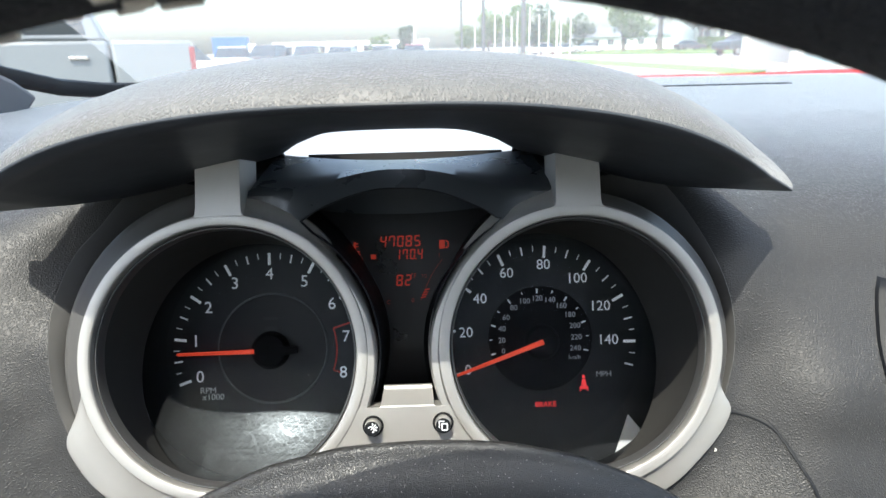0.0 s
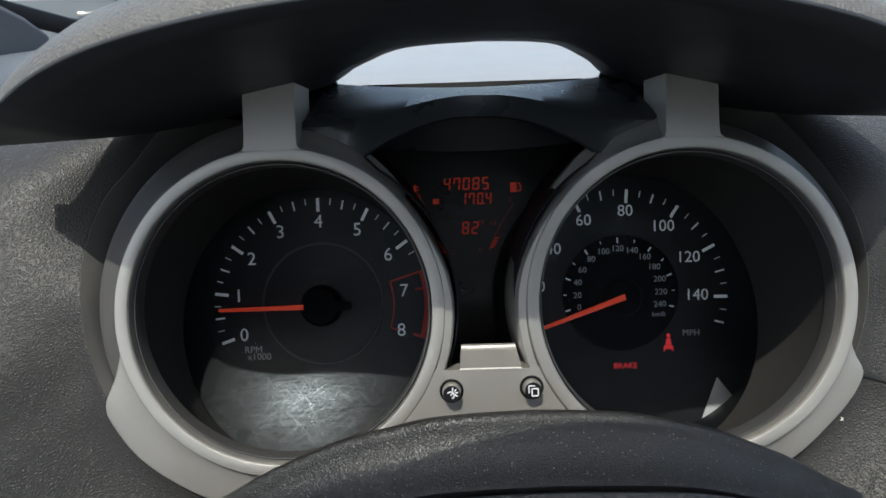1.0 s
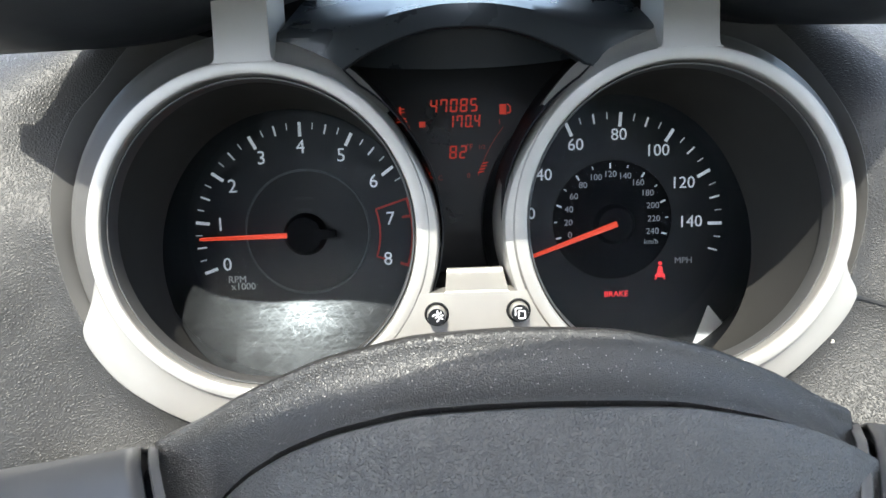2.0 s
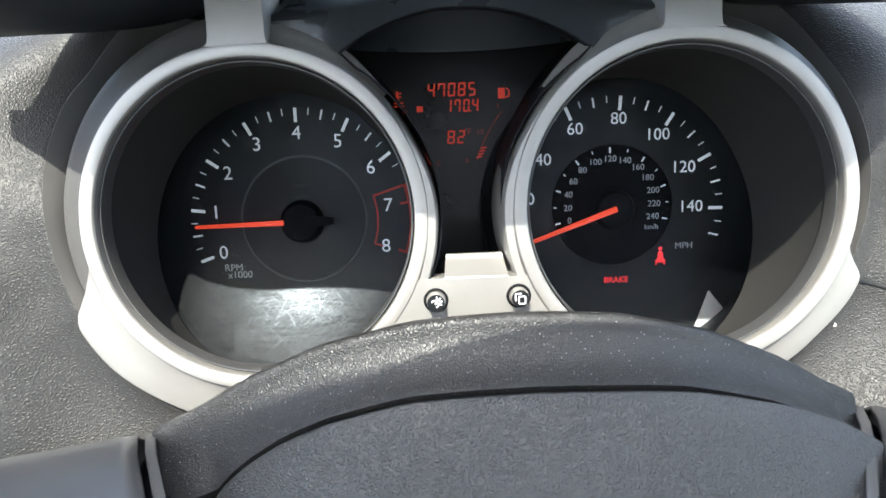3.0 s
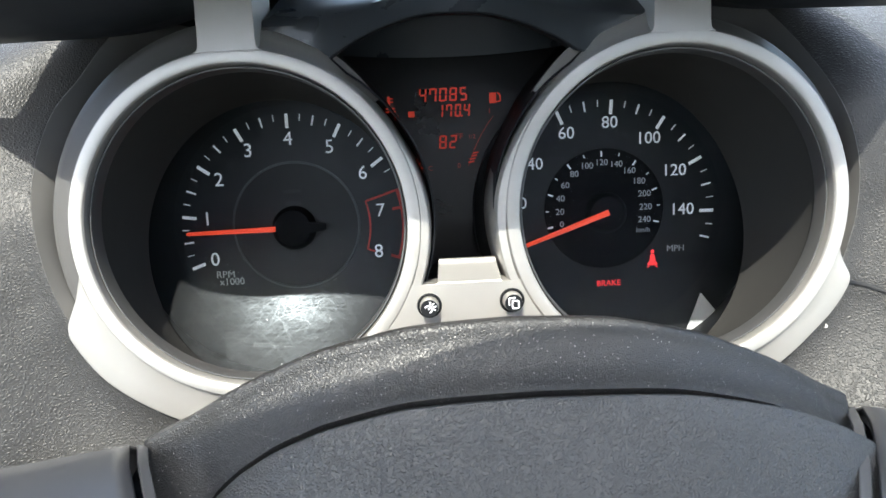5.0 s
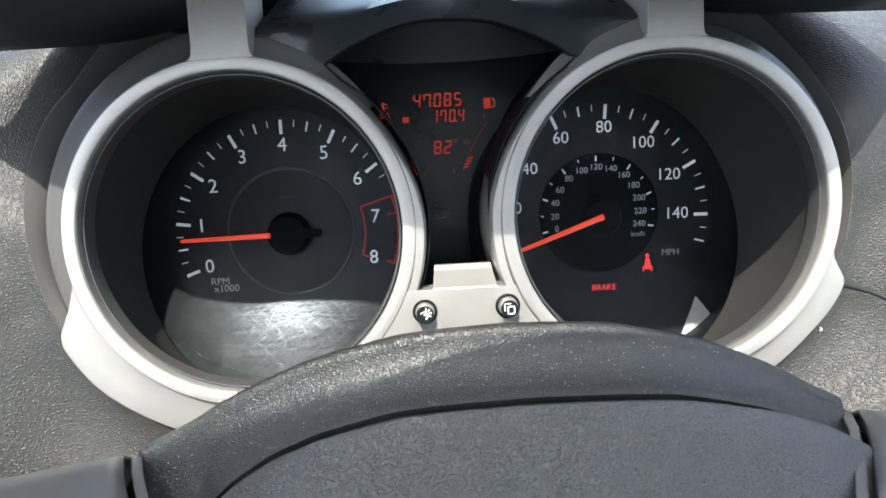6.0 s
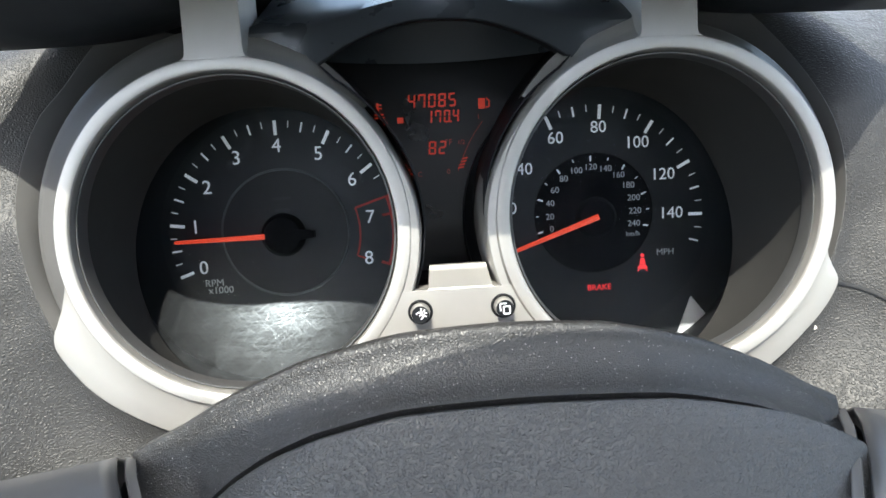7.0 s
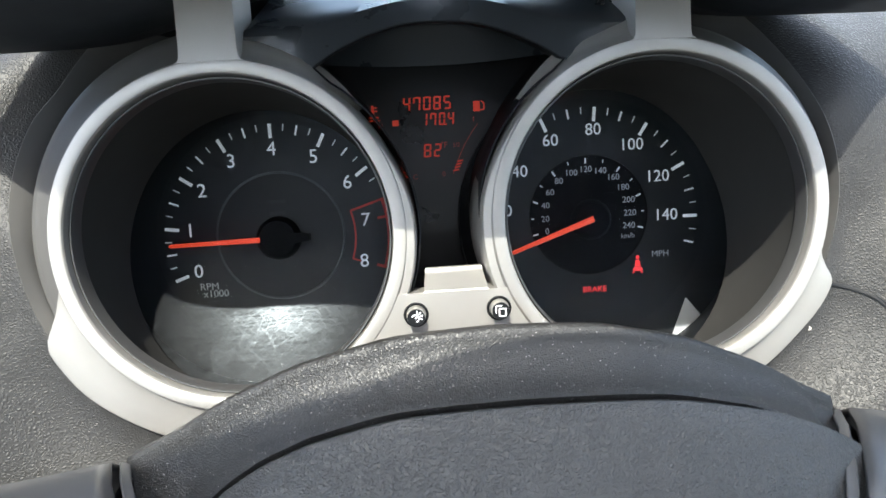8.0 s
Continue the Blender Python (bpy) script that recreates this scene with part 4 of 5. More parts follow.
for sgn in (-1, 1):
    rows = []
    for i in range(13):
        f = i / 12
        z = 1.0275 - 0.012 * f
        row = []
        for y, dz in ((-0.070, -0.05), (-0.078, -0.012), (-0.084, -0.004), (-0.095, 0.0), (-0.112, 0.0015), (-0.124, -0.0005), (-0.131, -0.008), (-0.133, -0.05)):
            x0 = HX + sgn * ((0.1215 if sgn < 0 else 0.1155) - 0.56 * max(0.0, -0.085 - y))
            row.append(Vector((x0 + sgn * 0.07 * f, y, z + dz)))
        rows.append(row)
    strip = [[p + Vector((-sgn * d, 0, 0.0006 - (0.0008 if d > 0.005 or d < 0.003 else 0.0))) for p in rows[0]] for d in (0.0026, 0.0031, 0.0052, 0.0058)]
    part("spoke_strip", loft(strip), shell_grey, wheel, "narrow bright strip beside the hub", solid=0.0006)
    part("spoke", loft(rows), dark_silver, wheel, "satin grey spoke trim", solid=0.0015)
# Black filler block, added so the gaps beside the hub stay dark.
part("gap_filler", box(HX - 0.125, HX + 0.125, -0.112, -0.066, 0.94, 1.012), black_plastic, wheel, "black filler added behind the gaps beside the hub", bevel=0.004)
RT = radians(30)
RIM_UP = Vector((0, math.sin(RT), math.cos(RT)))
RIM_C = Vector((0.0047, -0.274, 1.0793))
rows = []
for i in range(121):
    a = 2 * math.pi * i / 120
    out = Vector((math.sin(a), 0, 0)) + RIM_UP * math.cos(a)
    axis = Vector((0, -math.cos(RT), math.sin(RT)))
    rows.append([RIM_C + out * (0.168 + 0.019 * math.cos(b)) + axis * (0.0046 + 0.019 * math.sin(b)) for b in [2 * math.pi * k / 24 for k in range(24)]])
part("rim", loft(rows, close_u=True), leather, wheel, "black leather rim")

# ---- car body around the cabin ----
car = thing("car_body", "red car body with charcoal trim round the windscreen", "car", (0, 0.6, 0.2), kind="structure")
CX = 0.36            # middle of the car; the driver sits on its left side
red_paint = material("red_paint", (0.50, 0.03, 0.03), 0.5, spec=0.15)
trim_grey = satin("trim_grey", (0.10, 0.105, 0.115), 0.6, 0.0)
fabric = satin("cabin_fabric", (0.17, 0.165, 0.16), 0.9, 0.0)
rows = []
for i in range(49):
    s = -1 + 2 * i / 48
    x = 0.86 * s
    hump = 0.018 * math.exp(-((abs(s) - 0.85) / 0.16) ** 2)
    rows.append([Vector((CX + x * w, y, z + hump - 0.07 * s ** 8)) for w, y, z in ((1.0, 0.70, 1.118), (1.0, 0.9, 1.142), (0.97, 1.3, 1.122), (0.93, 1.6, 1.01), (0.9, 1.75, 0.86), (0.9, 1.78, 0.4))])
part("bonnet", loft(rows), red_paint, car, "glossy red bonnet", solid=0.004)
for sgn in (-1, 1):
    # door line and pillar foot
    bm = loft([[Vector((CX + sgn * 0.78, -1.6, z)) for z in (0.3, 0.9, 1.05)], [Vector((CX + sgn * 0.78, 0.0, z)) for z in (0.3, 0.9, 1.06)], [Vector((CX + sgn * 0.79, 0.45, z)) for z in (0.3, 0.95, 1.10)], [Vector((CX + sgn * 0.79, 0.75, z)) for z in (0.3, 0.95, 1.11)]])
    part("door_panel", bm, trim_grey, car, "charcoal door panel", solid=0.05)
    p0, p1 = Vector((CX + sgn * 0.83, 0.30, 1.14)), Vector((CX + sgn * 0.74, -0.50, 1.57))
    rows = []
    for i in range(9):
        p = p0.lerp(p1, i / 8)
        rows.append([p + Vector((sgn * a, 0, b)) for a, b in ((-0.035, 0.0), (0.02, 0.05), (0.06, 0.02), (0.02, -0.04))])
    part("pillar", loft(rows, close_u=True), trim_grey, car, "grey windscreen pillar")
rows = []
for i in range(25):
    x = -0.76 + 1.52 * i / 24
    bow = 0.06 * (1 - (x / 0.76) ** 2)
    rows.append([Vector((CX + x * (1 - 0.06 * f), 0.66 + bow - 1.16 * f, 1.155 + 0.425 * f + 0.03 * math.sin(math.pi * f))) for f in [k / 10 for k in range(11)]])
screen_pane = part("windscreen", loft(rows), dusty_glass("windscreen_glass"), car, "dusty clear windscreen")
screen_pane.visible_shadow = False


def roof_row(x, ys):
    c = 0.03 * (1 - (x / 0.72) ** 2)
    return [Vector((CX + x, y, 1.57 + c + 0.03 * min(1, (-0.50 - y) / 0.06) - 0.08 * max(0, (-1.3 - y) / 0.9))) for y in ys]


part("roof_front", loft([roof_row(-0.72 + 1.44 * i / 12, (-0.50, -0.52, -0.54, -0.56, -0.58)) for i in range(13)]), fabric, car, "light headlining", solid=0.03)
part("roof_rear", loft([roof_row(-0.72 + 1.44 * i / 12, (-1.15, -1.3, -1.7, -2.2)) for i in range(13)]), fabric, car, "light headlining", solid=0.03)
# The gap between the roof panels is added to let fill light in.
for sgn in (-1, 1):
    part("roof_side", loft([roof_row(sgn * (0.44 + 0.28 * i / 4), (-0.57, -0.8, -1.16)) for i in range(5)]), fabric, car, "light headlining beside a roof gap added for fill light", solid=0.03)
# Unseen board, cut and tilted to keep direct sun off the wheel hub.
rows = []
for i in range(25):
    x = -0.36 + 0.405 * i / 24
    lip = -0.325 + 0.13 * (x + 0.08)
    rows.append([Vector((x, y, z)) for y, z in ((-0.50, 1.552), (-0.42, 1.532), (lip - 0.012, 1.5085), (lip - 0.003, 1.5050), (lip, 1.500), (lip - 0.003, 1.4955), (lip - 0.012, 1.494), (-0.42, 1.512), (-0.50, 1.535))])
part("hub_sun_block", loft(rows, close_u=True), fabric, car, "unseen board added below the headlining to shade the hub")
part("rear_panel", box(CX - 0.78, CX + 0.78, -2.25, -2.2, 0.3, 1.0), fabric, car)
part("cabin_floor", box(CX - 0.78, CX + 0.78, -2.2, 0.7, 0.28, 0.32), fabric, car)
seat = thing("driver_seat", "dark grey fabric driver seat", "car seat", (0, -0.75, 0.32))
part("seat_cushion", box(-0.27, 0.27, -0.95, -0.27, 0.34, 0.66), fabric, seat, bevel=0.05)
part("seat_back", box(-0.25, 0.25, -1.12, -0.95, 0.55, 1.25), fabric, seat, bevel=0.05)

# left end of the dash: door-top trim and the black seal at the foot of the pillar
side_plane = Matrix(((0, 0, 1, 0), (1, 0, 0, 0), (0, 1, 0, 0), (0, 0, 0, 1)))
part("door_top_trim", prism([(-0.2, 1.04), (0.29, 1.127), (0.345, 1.143), (0.380, 1.163), (0.345, 1.183), (0.31, 1.196), (0.2, 1.205), (-0.2, 1.205)], -0.43, -0.383, side_plane), trim_grey, car, "smooth blue-grey door top trim", bevel=0.006)
pts = [Vector(c) for c in ((-0.415, 0.20, 1.213), (-0.410, 0.29, 1.203), (-0.404, 0.36, 1.186), (-0.398, 0.44, 1.170), (-0.390, 0.52, 1.161), (-0.37, 0.585, 1.157), (-0.31, 0.615, 1.156), (-0.2, 0.63, 1.156))]
rows = [[p + Vector((0.006 * math.cos(a), 0.004 * math.cos(a), 0.0095 * math.sin(a))) for a in [k * math.pi / 4 for k in range(8)]] for p in pts]
part("screen_seal", loft(rows, close_u=True), black_plastic, car, "black rubber screen seal")

# pale flecks built in as sunlit glints along stitching on the rim's left shoulder
rng = random.Random(5)
bm = bmesh.new()
for i in range(46):
    a = radians(rng.uniform(-62, -6))
    b = rng.uniform(2.0, 3.0)
    out = Vector((math.sin(a), 0, 0)) + RIM_UP * math.cos(a)
    side = Vector((math.cos(a), 0, 0)) - RIM_UP * math.sin(a)
    axis = Vector((0, -math.cos(RT), math.sin(RT)))
    c = RIM_C + out * (0.168 + 0.0189 * math.cos(b)) + axis * (0.0046 - 0.0189 * math.sin(b))
    cyl(0.0009, 0.0009, rng.uniform(0.0016, 0.0034), Matrix.Translation(c) @ side.to_track_quat("Z", "Y").to_matrix().to_4x4(), 6, bm)
part("stitch_glints", bm, rim_fleck, wheel, "pale flecks standing for sunlit glints on the stitching")

# ---- outside ----
def cloudy(name, lo, hi, scale, rough=0.9, relief=0.02):
    """Earth, grass or paving: two tones at two scales with some relief."""
    m = material(name, hi, rough)
    nodes, link, b = tools(m)
    v = coords(m)
    link(ramp(m, noise_tex(m, v, scale, 8, 0.7), [(0.32, lo), (0.68, hi)]), b.inputs["Base Color"])
    bump(m, noise_tex(m, v, scale * 6, 4), 0.5, relief)
    return m


asphalt = cloudy("asphalt", (0.20, 0.198, 0.19), (0.28, 0.275, 0.265), 0.8)
grass_mat = cloudy("grass", (0.07, 0.13, 0.03), (0.14, 0.22, 0.06), 1.5)
concrete = cloudy("concrete", (0.42, 0.40, 0.37), (0.55, 0.53, 0.50), 2.0)
bark = cloudy("bark", (0.07, 0.06, 0.05), (0.16, 0.14, 0.12), 6.0)
leaf_light = cloudy("leaf_light", (0.06, 0.11, 0.025), (0.12, 0.17, 0.045), 2.0)
leaf_dark = cloudy("leaf_dark", (0.03, 0.055, 0.03), (0.06, 0.09, 0.04), 2.0)
white_paint = cloudy("white_paint", (0.70, 0.70, 0.68), (0.82, 0.82, 0.80), 0.6, 0.6)
tyre = material("tyre", (0.02, 0.02, 0.02), 0.8)
chrome = satin("chrome", (0.7, 0.7, 0.7), 0.2, 1.0)
dark_glass = material("dark_glass", (0.03, 0.04, 0.05), 0.08)
tail_red = material("tail_red", (0.22, 0.015, 0.015), 0.3)

tagged(part("ground", box(-1500, 1500, -300, 2500, -0.5, 0.0), asphalt, None, "", 0), "sun-bleached pale asphalt parking lot and road", "ground", kind="structure")


def slab(name, pts, h, mat, label, category):
    return tagged(part(name, prism(pts, -0.05, h, Matrix.Identity(4)), mat, None, "", 0), label, category, kind="structure")


slab("verge", [(8.4, 41.5), (11.9, 59), (13.1, 29.4), (13.0, 24), (10.2, 21)], 0.12, grass_mat, "narrow strip of green verge grass", "grass")
slab("kerb", [(8.0, 41.7), (8.4, 41.5), (10.2, 21), (9.8, 20.8)], 0.15, concrete, "pale concrete kerb beside the verge", "kerb")
slab("lawn", [(20, 84), (33, 64), (60, 54), (140, 64), (150, 140), (20, 150)], 0.15, grass_mat, "green lawn across the road", "grass")


def tree(x, y, h, crown_r, base, leaf, seed, leaves=2600, size=0.34, label="broad green tree beside the lawn"):
    """Tapered trunk with limbs, and a crown of many small leaf blades in uneven clumps."""
    rng = random.Random(seed)
    t = thing("tree", label, "tree", (x, y, 0), group="trees across the road")
    bm = bmesh.new()
    limbs = [(Vector((x, y, 0)), Vector((x + rng.uniform(-0.3, 0.3), y, h * base * 1.25)), 0.055 * h * 0.6, 0.03 * h * 0.6)]
    top = limbs[0][1]
    clumps = []
    for k in range(11):
        a = k * 2.4 + rng.uniform(-0.4, 0.4)
        r = crown_r * rng.uniform(0.45, 0.95)
        end = Vector((x + r * math.cos(a), y + r * math.sin(a), h * rng.uniform(base + 0.1, 0.95)))
        start = limbs[0][0].lerp(top, rng.uniform(0.6, 1.0))
        limbs.append((start, end, 0.012 * h, 0.003 * h))
        clumps.append((end, crown_r * rng.uniform(0.3, 0.5)))
        clumps.append((start.lerp(end, 0.6), crown_r * rng.uniform(0.25, 0.42)))
    clumps.append((Vector((x, y, h * 0.9)), crown_r * 0.45))
    for a, b, r0, r1 in limbs:
        d = (b - a)
        cyl(r0, r1, d.length, Matrix.Translation(a) @ d.to_track_quat("Z", "Y").to_matrix().to_4x4(), 9, bm)
    part("trunk", bm, bark, t, "grey-brown trunk and limbs")
    verts, faces = [], []
    for k in range(leaves):
        c, r = clumps[rng.randrange(len(clumps))]
        d = Vector((rng.gauss(0, 1), rng.gauss(0, 1), rng.gauss(0, 0.8))).normalized() * r * rng.uniform(0.55, 1.05) ** 0.6
        p = c + d
        u = Vector((rng.uniform(-1, 1), rng.uniform(-1, 1), rng.uniform(-1, 1))).normalized()
        w = u.cross(Vector((rng.uniform(-1, 1), rng.uniform(-1, 1), rng.uniform(-1, 1)))).normalized()
        s = size * rng.uniform(0.6, 1.3)
        n = len(verts)
        verts += [p - u * s, p + w * s * 0.5, p + u * s, p - w * s * 0.5]
        faces.append((n, n + 1, n + 2, n + 3))
    me = bpy.data.meshes.new("crown")
    me.from_pydata(verts, [], faces)
    me.materials.append(leaf)
    ob = new("crown", me)
    ob.parent = t
    ob.matrix_parent_inverse = Matrix.Translation(-world_loc(t))
    tagged(ob, "ragged leafy crown")
    return t


for sx, d, h, r, base, leaf, seed in ((0.095, 110, 7.4, 2.6, 0.2, leaf_light, 1), (0.138, 105, 7.2, 2.6, 0.2, leaf_light, 2), (0.165, 112, 7.6, 3.0, 0.2, leaf_dark, 3),
                                      (0.06, 140, 5.4, 2.2, 0.2, leaf_light, 4), (-0.035, 150, 6.0, 1.8, 0.2, leaf_dark, 5), (-0.075, 170, 4.0, 2.5, 0.2, leaf_light, 15), (0.20, 125, 5.6, 2.5, 0.2, leaf_light, 6), (0.235, 130, 6.5, 3.0, 0.25, leaf_dark, 16),
                                      (0.305, 96, 8.5, 3.4, 0.25, leaf_light, 7), (0.362, 98, 15.0, 6.5, 0.38, leaf_light, 8), (0.425, 102, 15.0, 4.6, 0.18, leaf_dark, 9),
                                      (0.525, 104, 13.0, 3.6, 0.25, leaf_light, 10)):
    tree(sx * d, d - 0.27, h, r, base, leaf, seed, 3200 if h > 10 else 1800, 0.4 if h > 10 else 0.3)


def lamp_post(sx, d, r, h, mat, label):
    x, y = sx * d, d - 0.27
    p = thing("lamp_post", label, "lamp post", (x, y, 0), group="posts along the road")
    part("pole", cyl(r, r * 0.75, h, Matrix.Translation((x, y, 0)), 14), mat, p)
    part("foot", cyl(r * 2.2, r * 1.8, 0.5, Matrix.Translation((x, y, 0)), 14), concrete, p, "round concrete foot")


pole_grey = satin("pole_grey", (0.10, 0.10, 0.10), 0.6, 0.2)
for sx, d, r in ((0.052, 48, 0.10), (0.086, 38, 0.11), (0.148, 26, 0.10)):
    lamp_post(sx, d, r, 10, pole_grey, "tall dark grey lamp post on a round foot")
for sx, d, r in ((-0.02, 75, 0.12), (0.20, 70, 0.12)):
    lamp_post(sx, d, r, 10, concrete, "tall pale lamp post on a round foot")
for k, sx in enumerate((0.073, 0.104, 0.118, 0.130, 0.139, 0.158, 0.173, 0.188, 0.207, 0.222)):
    d = 66 + (k * 7) % 11
    p = thing("flag_pole", "slim white metal flag pole", "flag pole", (sx * d, d, 0), group="flag poles along the road")
    part("mast", cyl(0.06, 0.045, 1.2 + d * (0.045 + 0.006 * (k % 3)), Matrix.Translation((sx * d, d, 0)), 10), white_paint, p)
    part("base_plate", cyl(0.16, 0.16, 0.06, Matrix.Translation((sx * d, d, 0)), 12), concrete, p)


# ---- vehicles ----
def wheel_set(parent, m, xs, half, r):
    for x in xs:
        for sg in (-1, 1):
            at = m @ Matrix.Translation((x, sg * half, r)) @ Matrix.Rotation(radians(90), 4, "X")
            bm = cyl(r, r, 0.24, at @ Matrix.Translation((0, 0, -0.12)), 24)
            w = part("wheel", bm, tyre, parent, "black tyre", bevel=0.03)
            part("rim", cyl(r * 0.62, r * 0.58, 0.03, at @ Matrix.Translation((0, 0, 0.11 if sg < 0 else -0.14)), 20), chrome, w, "pale alloy rim")


def hull(profile, half, m, top_in=0.0):
    """A side profile of (x, z) made as wide as the car, drawn in towards the roof."""
    bm = bmesh.new()
    zmax = max(z for _, z in profile)
    zmin = min(z for _, z in profile)
    rows = []
    for sg in (-1, 1):
        rows.append([m @ Vector((x, sg * (half - top_in * (z - zmin) / (zmax - zmin)), z)) for x, z in profile])
    a = [bm.verts.new(p) for p in rows[0]]
    b = [bm.verts.new(p) for p in rows[1]]
    bm.faces.new(a)
    bm.faces.new(b[::-1])
    n = len(a)
    for i in range(n):
        bm.faces.new((a[i], b[i], b[(i + 1) % n], a[(i + 1) % n]))
    return bm


def saloon(x, y, yaw, paint, label, tall=1.45):
    m = pose(x, y, 0, 0, 0, yaw)
    c = thing("parked_car", label, "car", (x, y, 0), group="cars on the lot")
    part("body", hull([(-2.2, 0.35), (2.2, 0.35), (2.25, 0.65), (2.1, 0.82), (1.0, 0.95), (-1.7, 1.0), (-2.2, 0.92), (-2.28, 0.6)], 0.88, m, 0.08), paint, c, bevel=0.05)
    part("cabin", hull([(1.0, 0.93), (0.35, tall), (-1.0, tall), (-1.75, 0.98)], 0.80, m, 0.16), dark_glass, c, "dark windows", bevel=0.02)
    part("roof", hull([(0.38, tall - 0.02), (0.25, tall + 0.03), (-0.9, tall + 0.03), (-1.05, tall - 0.02)], 0.66, m, 0.04), paint, c, bevel=0.02)
    for sg in (-1, 1):
        part("tail_light", box(-2.29, -2.22, sg * 0.55 - 0.18, sg * 0.55 + 0.18, 0.72, 0.86, m=m), tail_red, c, "red tail light")
        part("headlight", box(2.08, 2.24, sg * 0.6 - 0.16, sg * 0.6 + 0.16, 0.66, 0.78, m=m), chrome, c, "clear headlight")
    wheel_set(c, m, (-1.35, 1.35), 0.80, 0.32)


def pickup(x, y, yaw, paint, label, bed=1.7, scale=1.0, name="pickup_truck"):
    """Origin where cab and bed meet, nose along local -x."""
    m = pose(x, y, 0, 0, 0, yaw) @ Matrix.Scale(scale, 4)
    c = thing(name, label, "pickup truck", (x, y, 0))
    part("cab_body", hull([(-4.1, 0.5), (0, 0.5), (0, 1.40), (-2.5, 1.42), (-2.7, 1.30), (-4.0, 1.18), (-4.15, 0.9)], 0.98, m, 0.06), paint, c, bevel=0.05)
    part("bed", hull([(0.03, 0.5), (bed, 0.55), (bed + 0.02, 1.38), (0.03, 1.40)], 0.98, m, 0.05), paint, c, bevel=0.04)
    cab = part("cab_roof", hull([(-0.02, 1.40), (-0.22, 1.93), (-1.6, 1.97), (-2.5, 1.42)], 0.90, m, 0.12), paint, c, bevel=0.04)
    for sg in (-1, 1):
        for a, b in (((-0.22, 1.46), (-1.18, 1.46)), ((-1.28, 1.46), (-2.25, 1.46))):
            top = 1.86
            q = [(a[0], a[1]), (a[0] - 0.08, top), (b[0] + 0.02 if b[0] > -2 else b[0] + 0.55, top), (b[0], b[1])]
            bm = hull(q, 0.02, m @ Matrix.Translation((0, sg * 0.865, 0)), 0.0)
            part("side_window", bm, dark_glass, cab, "tinted side window")
        for hx in (-0.35, -1.40):
            part("door_handle", box(hx - 0.11, hx + 0.11, sg * 0.955 - 0.025, sg * 0.955 + 0.025, 1.17, 1.21, m=m), chrome, c, "bright door handle", bevel=0.008)
        part("tail_light", box(bed - 0.03, bed + 0.04, sg * 0.86 - 0.1, sg * 0.86 + 0.1, 0.95, 1.30, m=m), tail_red, c, "red tail light", bevel=0.01)
        part("door_seam", box(-1.235, -1.222, sg * 0.962 - 0.012, sg * 0.962 + 0.012, 0.58, 1.40, m=m), black_plastic, c)
    part("tailgate", box(bed + 0.02, bed + 0.06, -0.72, 0.72, 0.72, 1.34, m=m), paint, c, bevel=0.015)
    part("bumper", box(bed + 0.02, bed + 0.20, -0.95, 0.95, 0.50, 0.68, m=m), chrome, c, "chrome rear bumper", bevel=0.03)
    wheel_set(c, m, (-3.1, min(0.75, bed * 0.5)), 0.88, 0.40)


pickup(-4.5, 9.0, 24, satin("truck_silver", (0.20, 0.22, 0.23), 0.35, 0.3), "silver-grey crew-cab pickup parked side on", 1.0)
pickup(29.5, 58.0, 28, satin("truck_dark", (0.05, 0.06, 0.07), 0.3, 0.2), "dark grey pickup on the road by the lawn", 1.7)
paints = [satin("car_white", (0.75, 0.75, 0.74), 0.3, 0.0), satin("car_silver", (0.45, 0.46, 0.47), 0.3, 0.4), satin("car_red", (0.35, 0.03, 0.03), 0.3, 0.0), satin("car_blue", (0.08, 0.14, 0.25), 0.3, 0.2), satin("car_dark", (0.06, 0.06, 0.07), 0.3, 0.2)]
names = ["white parked car in bright sun", "silver parked car in bright sun", "red parked car in bright sun", "blue parked car in bright sun", "dark grey parked car in bright sun"]
for k, (sx, d, yaw, col, tall) in enumerate([(-0.375, 26, 20, 0, 1.6), (-0.30, 34, 100, 0, 1.5), (-0.24, 38, 80, 4, 1.6), (-0.185, 40, 95, 3, 1.5), (-0.13, 42, 85, 1, 1.45), (-0.07, 46, 92, 0, 1.5),
                                             (-0.02, 48, 88, 2, 1.5), (0.185, 92, 10, 0, 1.6), (0.215, 94, 5, 1, 1.5), (0.255, 98, 8, 0, 1.6), (-0.40, 40, 30, 4, 1.9), (0.41, 96, 10, 4, 1.5)]):
    saloon(sx * d, d - 0.27, yaw, paints[col], names[col], tall)
van = thing("box_truck", "blue and white box truck on the lot", "truck", (-0.3 * 55, 55, 0))
m = pose(-0.3 * 55, 55, 0, 0, 0, 10)
part("cargo_box", box(-1.6, 1.2, -1.0, 1.0, 0.9, 2.5, m=m), satin("truck_blue", (0.04, 0.12, 0.42), 0.4, 0.0), van, "bright blue box", bevel=0.04)
part("cab", hull([(1.22, 0.6), (2.4, 0.6), (2.4, 1.2), (2.0, 1.35), (1.7, 1.95), (1.22, 1.95)], 0.95, m, 0.1), paints[0], van, "white cab", bevel=0.04)
part("chassis", box(-1.6, 2.3, -0.8, 0.8, 0.45, 0.9, m=m), black_plastic, van)
wheel_set(van, m, (-0.9, 1.7), 0.82, 0.45)


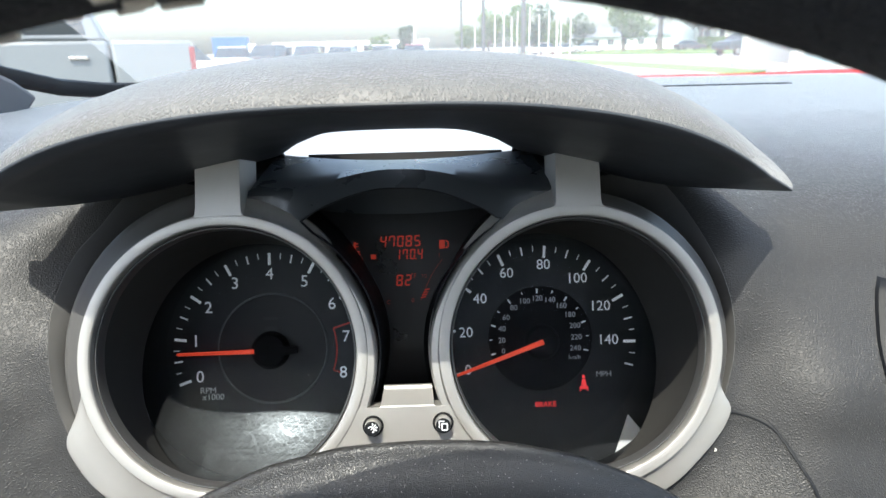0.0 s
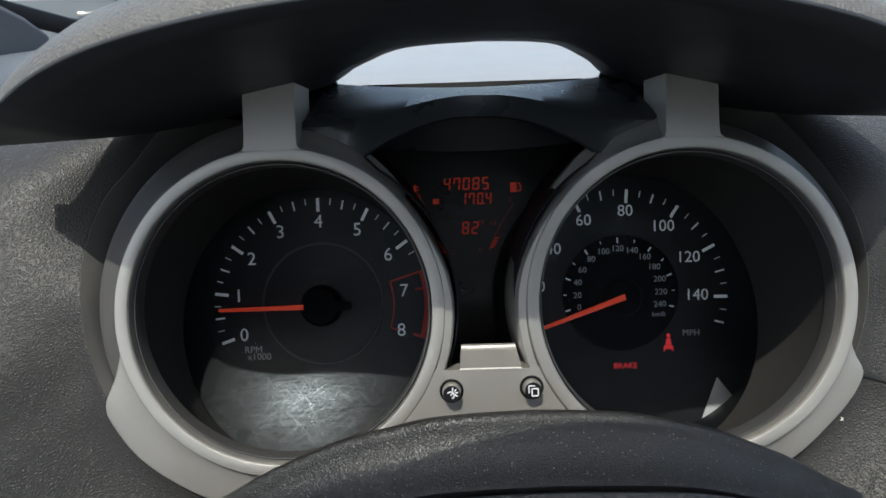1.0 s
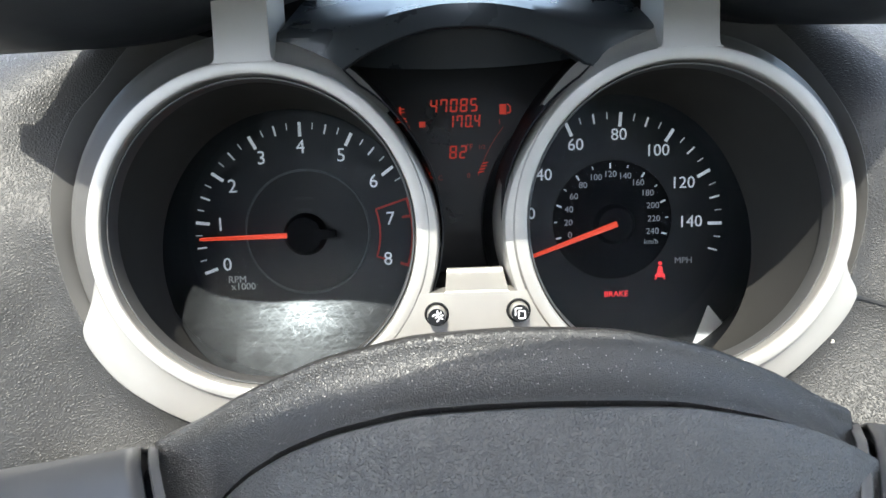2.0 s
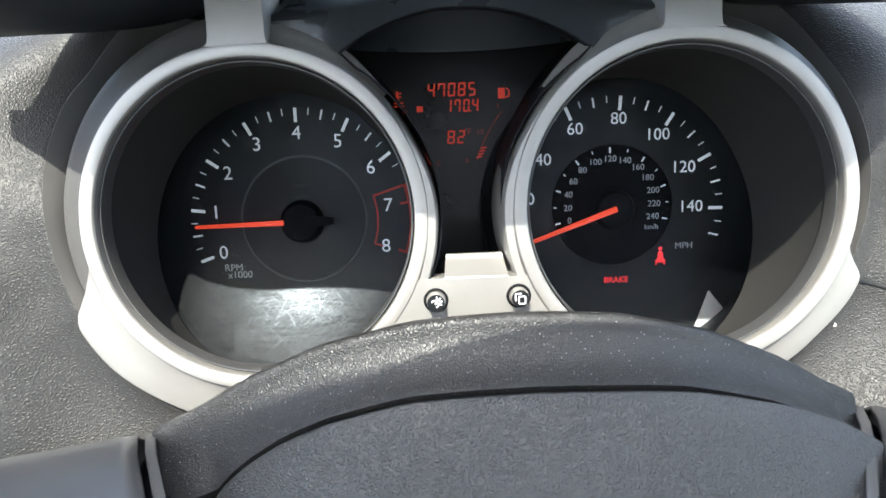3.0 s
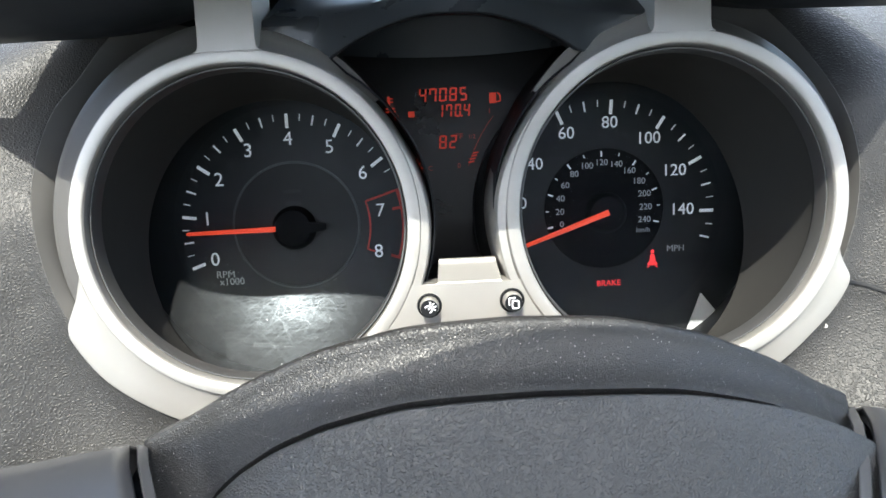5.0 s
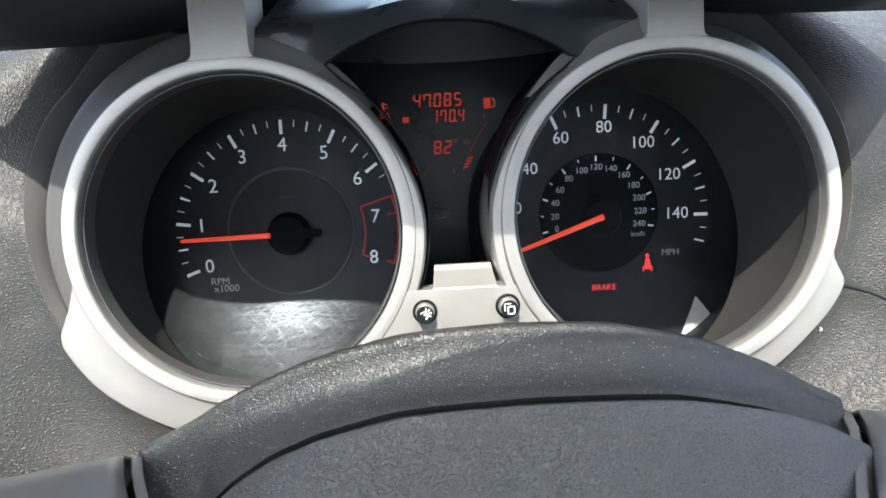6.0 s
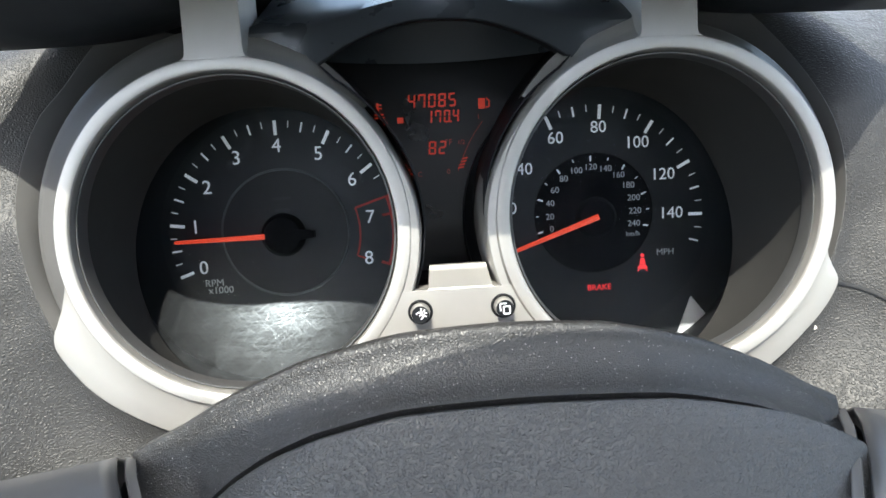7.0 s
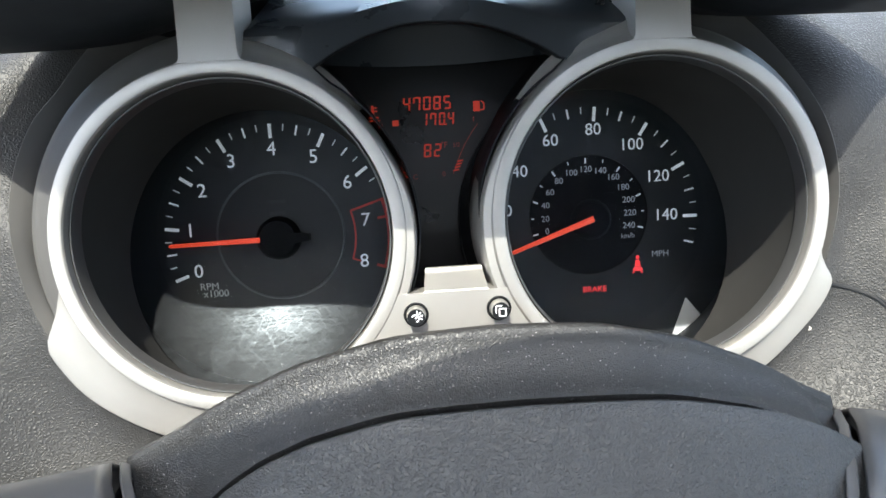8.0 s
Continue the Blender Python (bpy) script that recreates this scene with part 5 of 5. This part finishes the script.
# ---- buildings ----
def house(x, y, w, dep, h, roof_h, wall_mat, roof_mat, label, cols=3):
    b = thing("house", label, "house", (x, y, 0))
    wall = part("wall", box(x - w / 2, x + w / 2, y, y + dep, 0, h), wall_mat, b)
    rows = [[Vector((x - w / 2 - 0.4, y - 0.4, h)), Vector((x - w / 2 - 0.4, y + dep / 2, h + roof_h)), Vector((x - w / 2 - 0.4, y + dep + 0.4, h))],
            [Vector((x + w / 2 + 0.4, y - 0.4, h)), Vector((x + w / 2 + 0.4, y + dep / 2, h + roof_h)), Vector((x + w / 2 + 0.4, y + dep + 0.4, h))]]
    part("roof", loft(rows, close_u=True), roof_mat, b, "pitched roof", 0, solid=0.1)
    for k in range(cols):
        cx = x - w / 2 + w * (k + 0.5) / cols
        win = part("window", box(cx - 0.7, cx + 0.7, y - 0.05, y + 0.05, 0.95, 2.25), white_paint, b, "white window frame")
        for sg in (-1, 1):
            part("pane", box(cx + sg * 0.33 - 0.29, cx + sg * 0.33 + 0.29, y - 0.065, y - 0.05, 1.03, 2.17), dark_glass, win)
    return b


slate = cloudy("slate_roof", (0.12, 0.14, 0.17), (0.20, 0.22, 0.26), 1.0)
siding = cloudy("siding", (0.55, 0.58, 0.60), (0.68, 0.70, 0.71), 0.7)
house(32, 128, 12, 9, 2.6, 1.9, siding, slate, "pale grey house with slate-blue roof behind trees", 4)
house(45, 130, 14, 9, 2.8, 2.0, white_paint, slate, "white low house behind the big tree", 4)
low = thing("shop_building", "long low pale building across the lot", "building", (-18, 190, 0))
wall = part("wall", box(-45, 0, 190, 205, 0, 3.6), siding, low)
part("fascia", box(-45.5, 0.5, 189.6, 190, 2.9, 3.9), concrete, low)
for k in range(9):
    part("shop_window", box(-43 + k * 4.8, -40 + k * 4.8, 189.9, 190.02, 0.5, 2.5), dark_glass, wall)
white_hall = thing("white_building", "tall white building with columns behind a hedge", "building", (49, 103, 0))
wall = part("wall", box(44, 57, 106, 116, 0, 11), white_paint, white_hall)
for k in range(5):
    part("column", cyl(0.42, 0.36, 10.5, Matrix.Translation((44.6 + k * 2.5, 104.4, 0)), 18), white_paint, white_hall, "white column")
for k in range(4):
    for z in (1.2, 5.6):
        part("window", box(45.2 + k * 2.5, 46.6 + k * 2.5, 105.9, 106.05, z, z + 2.6), dark_glass, wall)
part("porch_roof", box(43.6, 56, 103.6, 106, 10.5, 11.4), white_paint, white_hall)
rng = random.Random(21)
verts, faces = [], []
for k in range(2600):
    p = Vector((rng.uniform(41, 51), rng.uniform(96.6, 97.6), rng.uniform(0.15, 1.9)))
    u = Vector((rng.uniform(-1, 1), rng.uniform(-1, 1), rng.uniform(-1, 1))).normalized() * 0.2
    w = u.cross(Vector((rng.uniform(-1, 1), rng.uniform(-1, 1), rng.uniform(-1, 1)))) * 0.8
    n = len(verts)
    verts += [p - u, p + w, p + u, p - w]
    faces.append((n, n + 1, n + 2, n + 3))
me = bpy.data.meshes.new("hedge")
me.from_pydata(verts, [], faces)
me.materials.append(leaf_light)
tagged(new("hedge", me), "clipped green hedge before the white building", "hedge", kind="stuff")
pavilion = thing("glass_pavilion", "white-framed glass showroom front in glaring sun", "building", (17, 24, 0))
wall = part("rear_wall", box(13.9, 24, 27.8, 28, 0, 6), white_paint, pavilion)
part("roof_slab", box(13.4, 24.4, 23.4, 28.4, 6, 6.5), white_paint, pavilion)
for k in range(6):
    part("mullion", box(13.9 + k * 1.9, 14.25 + k * 1.9, 23.8, 24.1, 0, 6), white_paint, pavilion, "white post")
show_glass = satin("show_glass", (0.35, 0.45, 0.5), 0.08, 0.0)
for k in range(5):
    for z in (0.3, 2.4, 4.2):
        part("pane", box(14.25 + k * 1.9, 15.8 + k * 1.9, 23.92, 23.98, z, z + 1.75), show_glass, pavilion, "pale blue glass pane")
part("plinth", box(13.6, 24.2, 23.6, 28.2, 0, 0.3), concrete, pavilion)
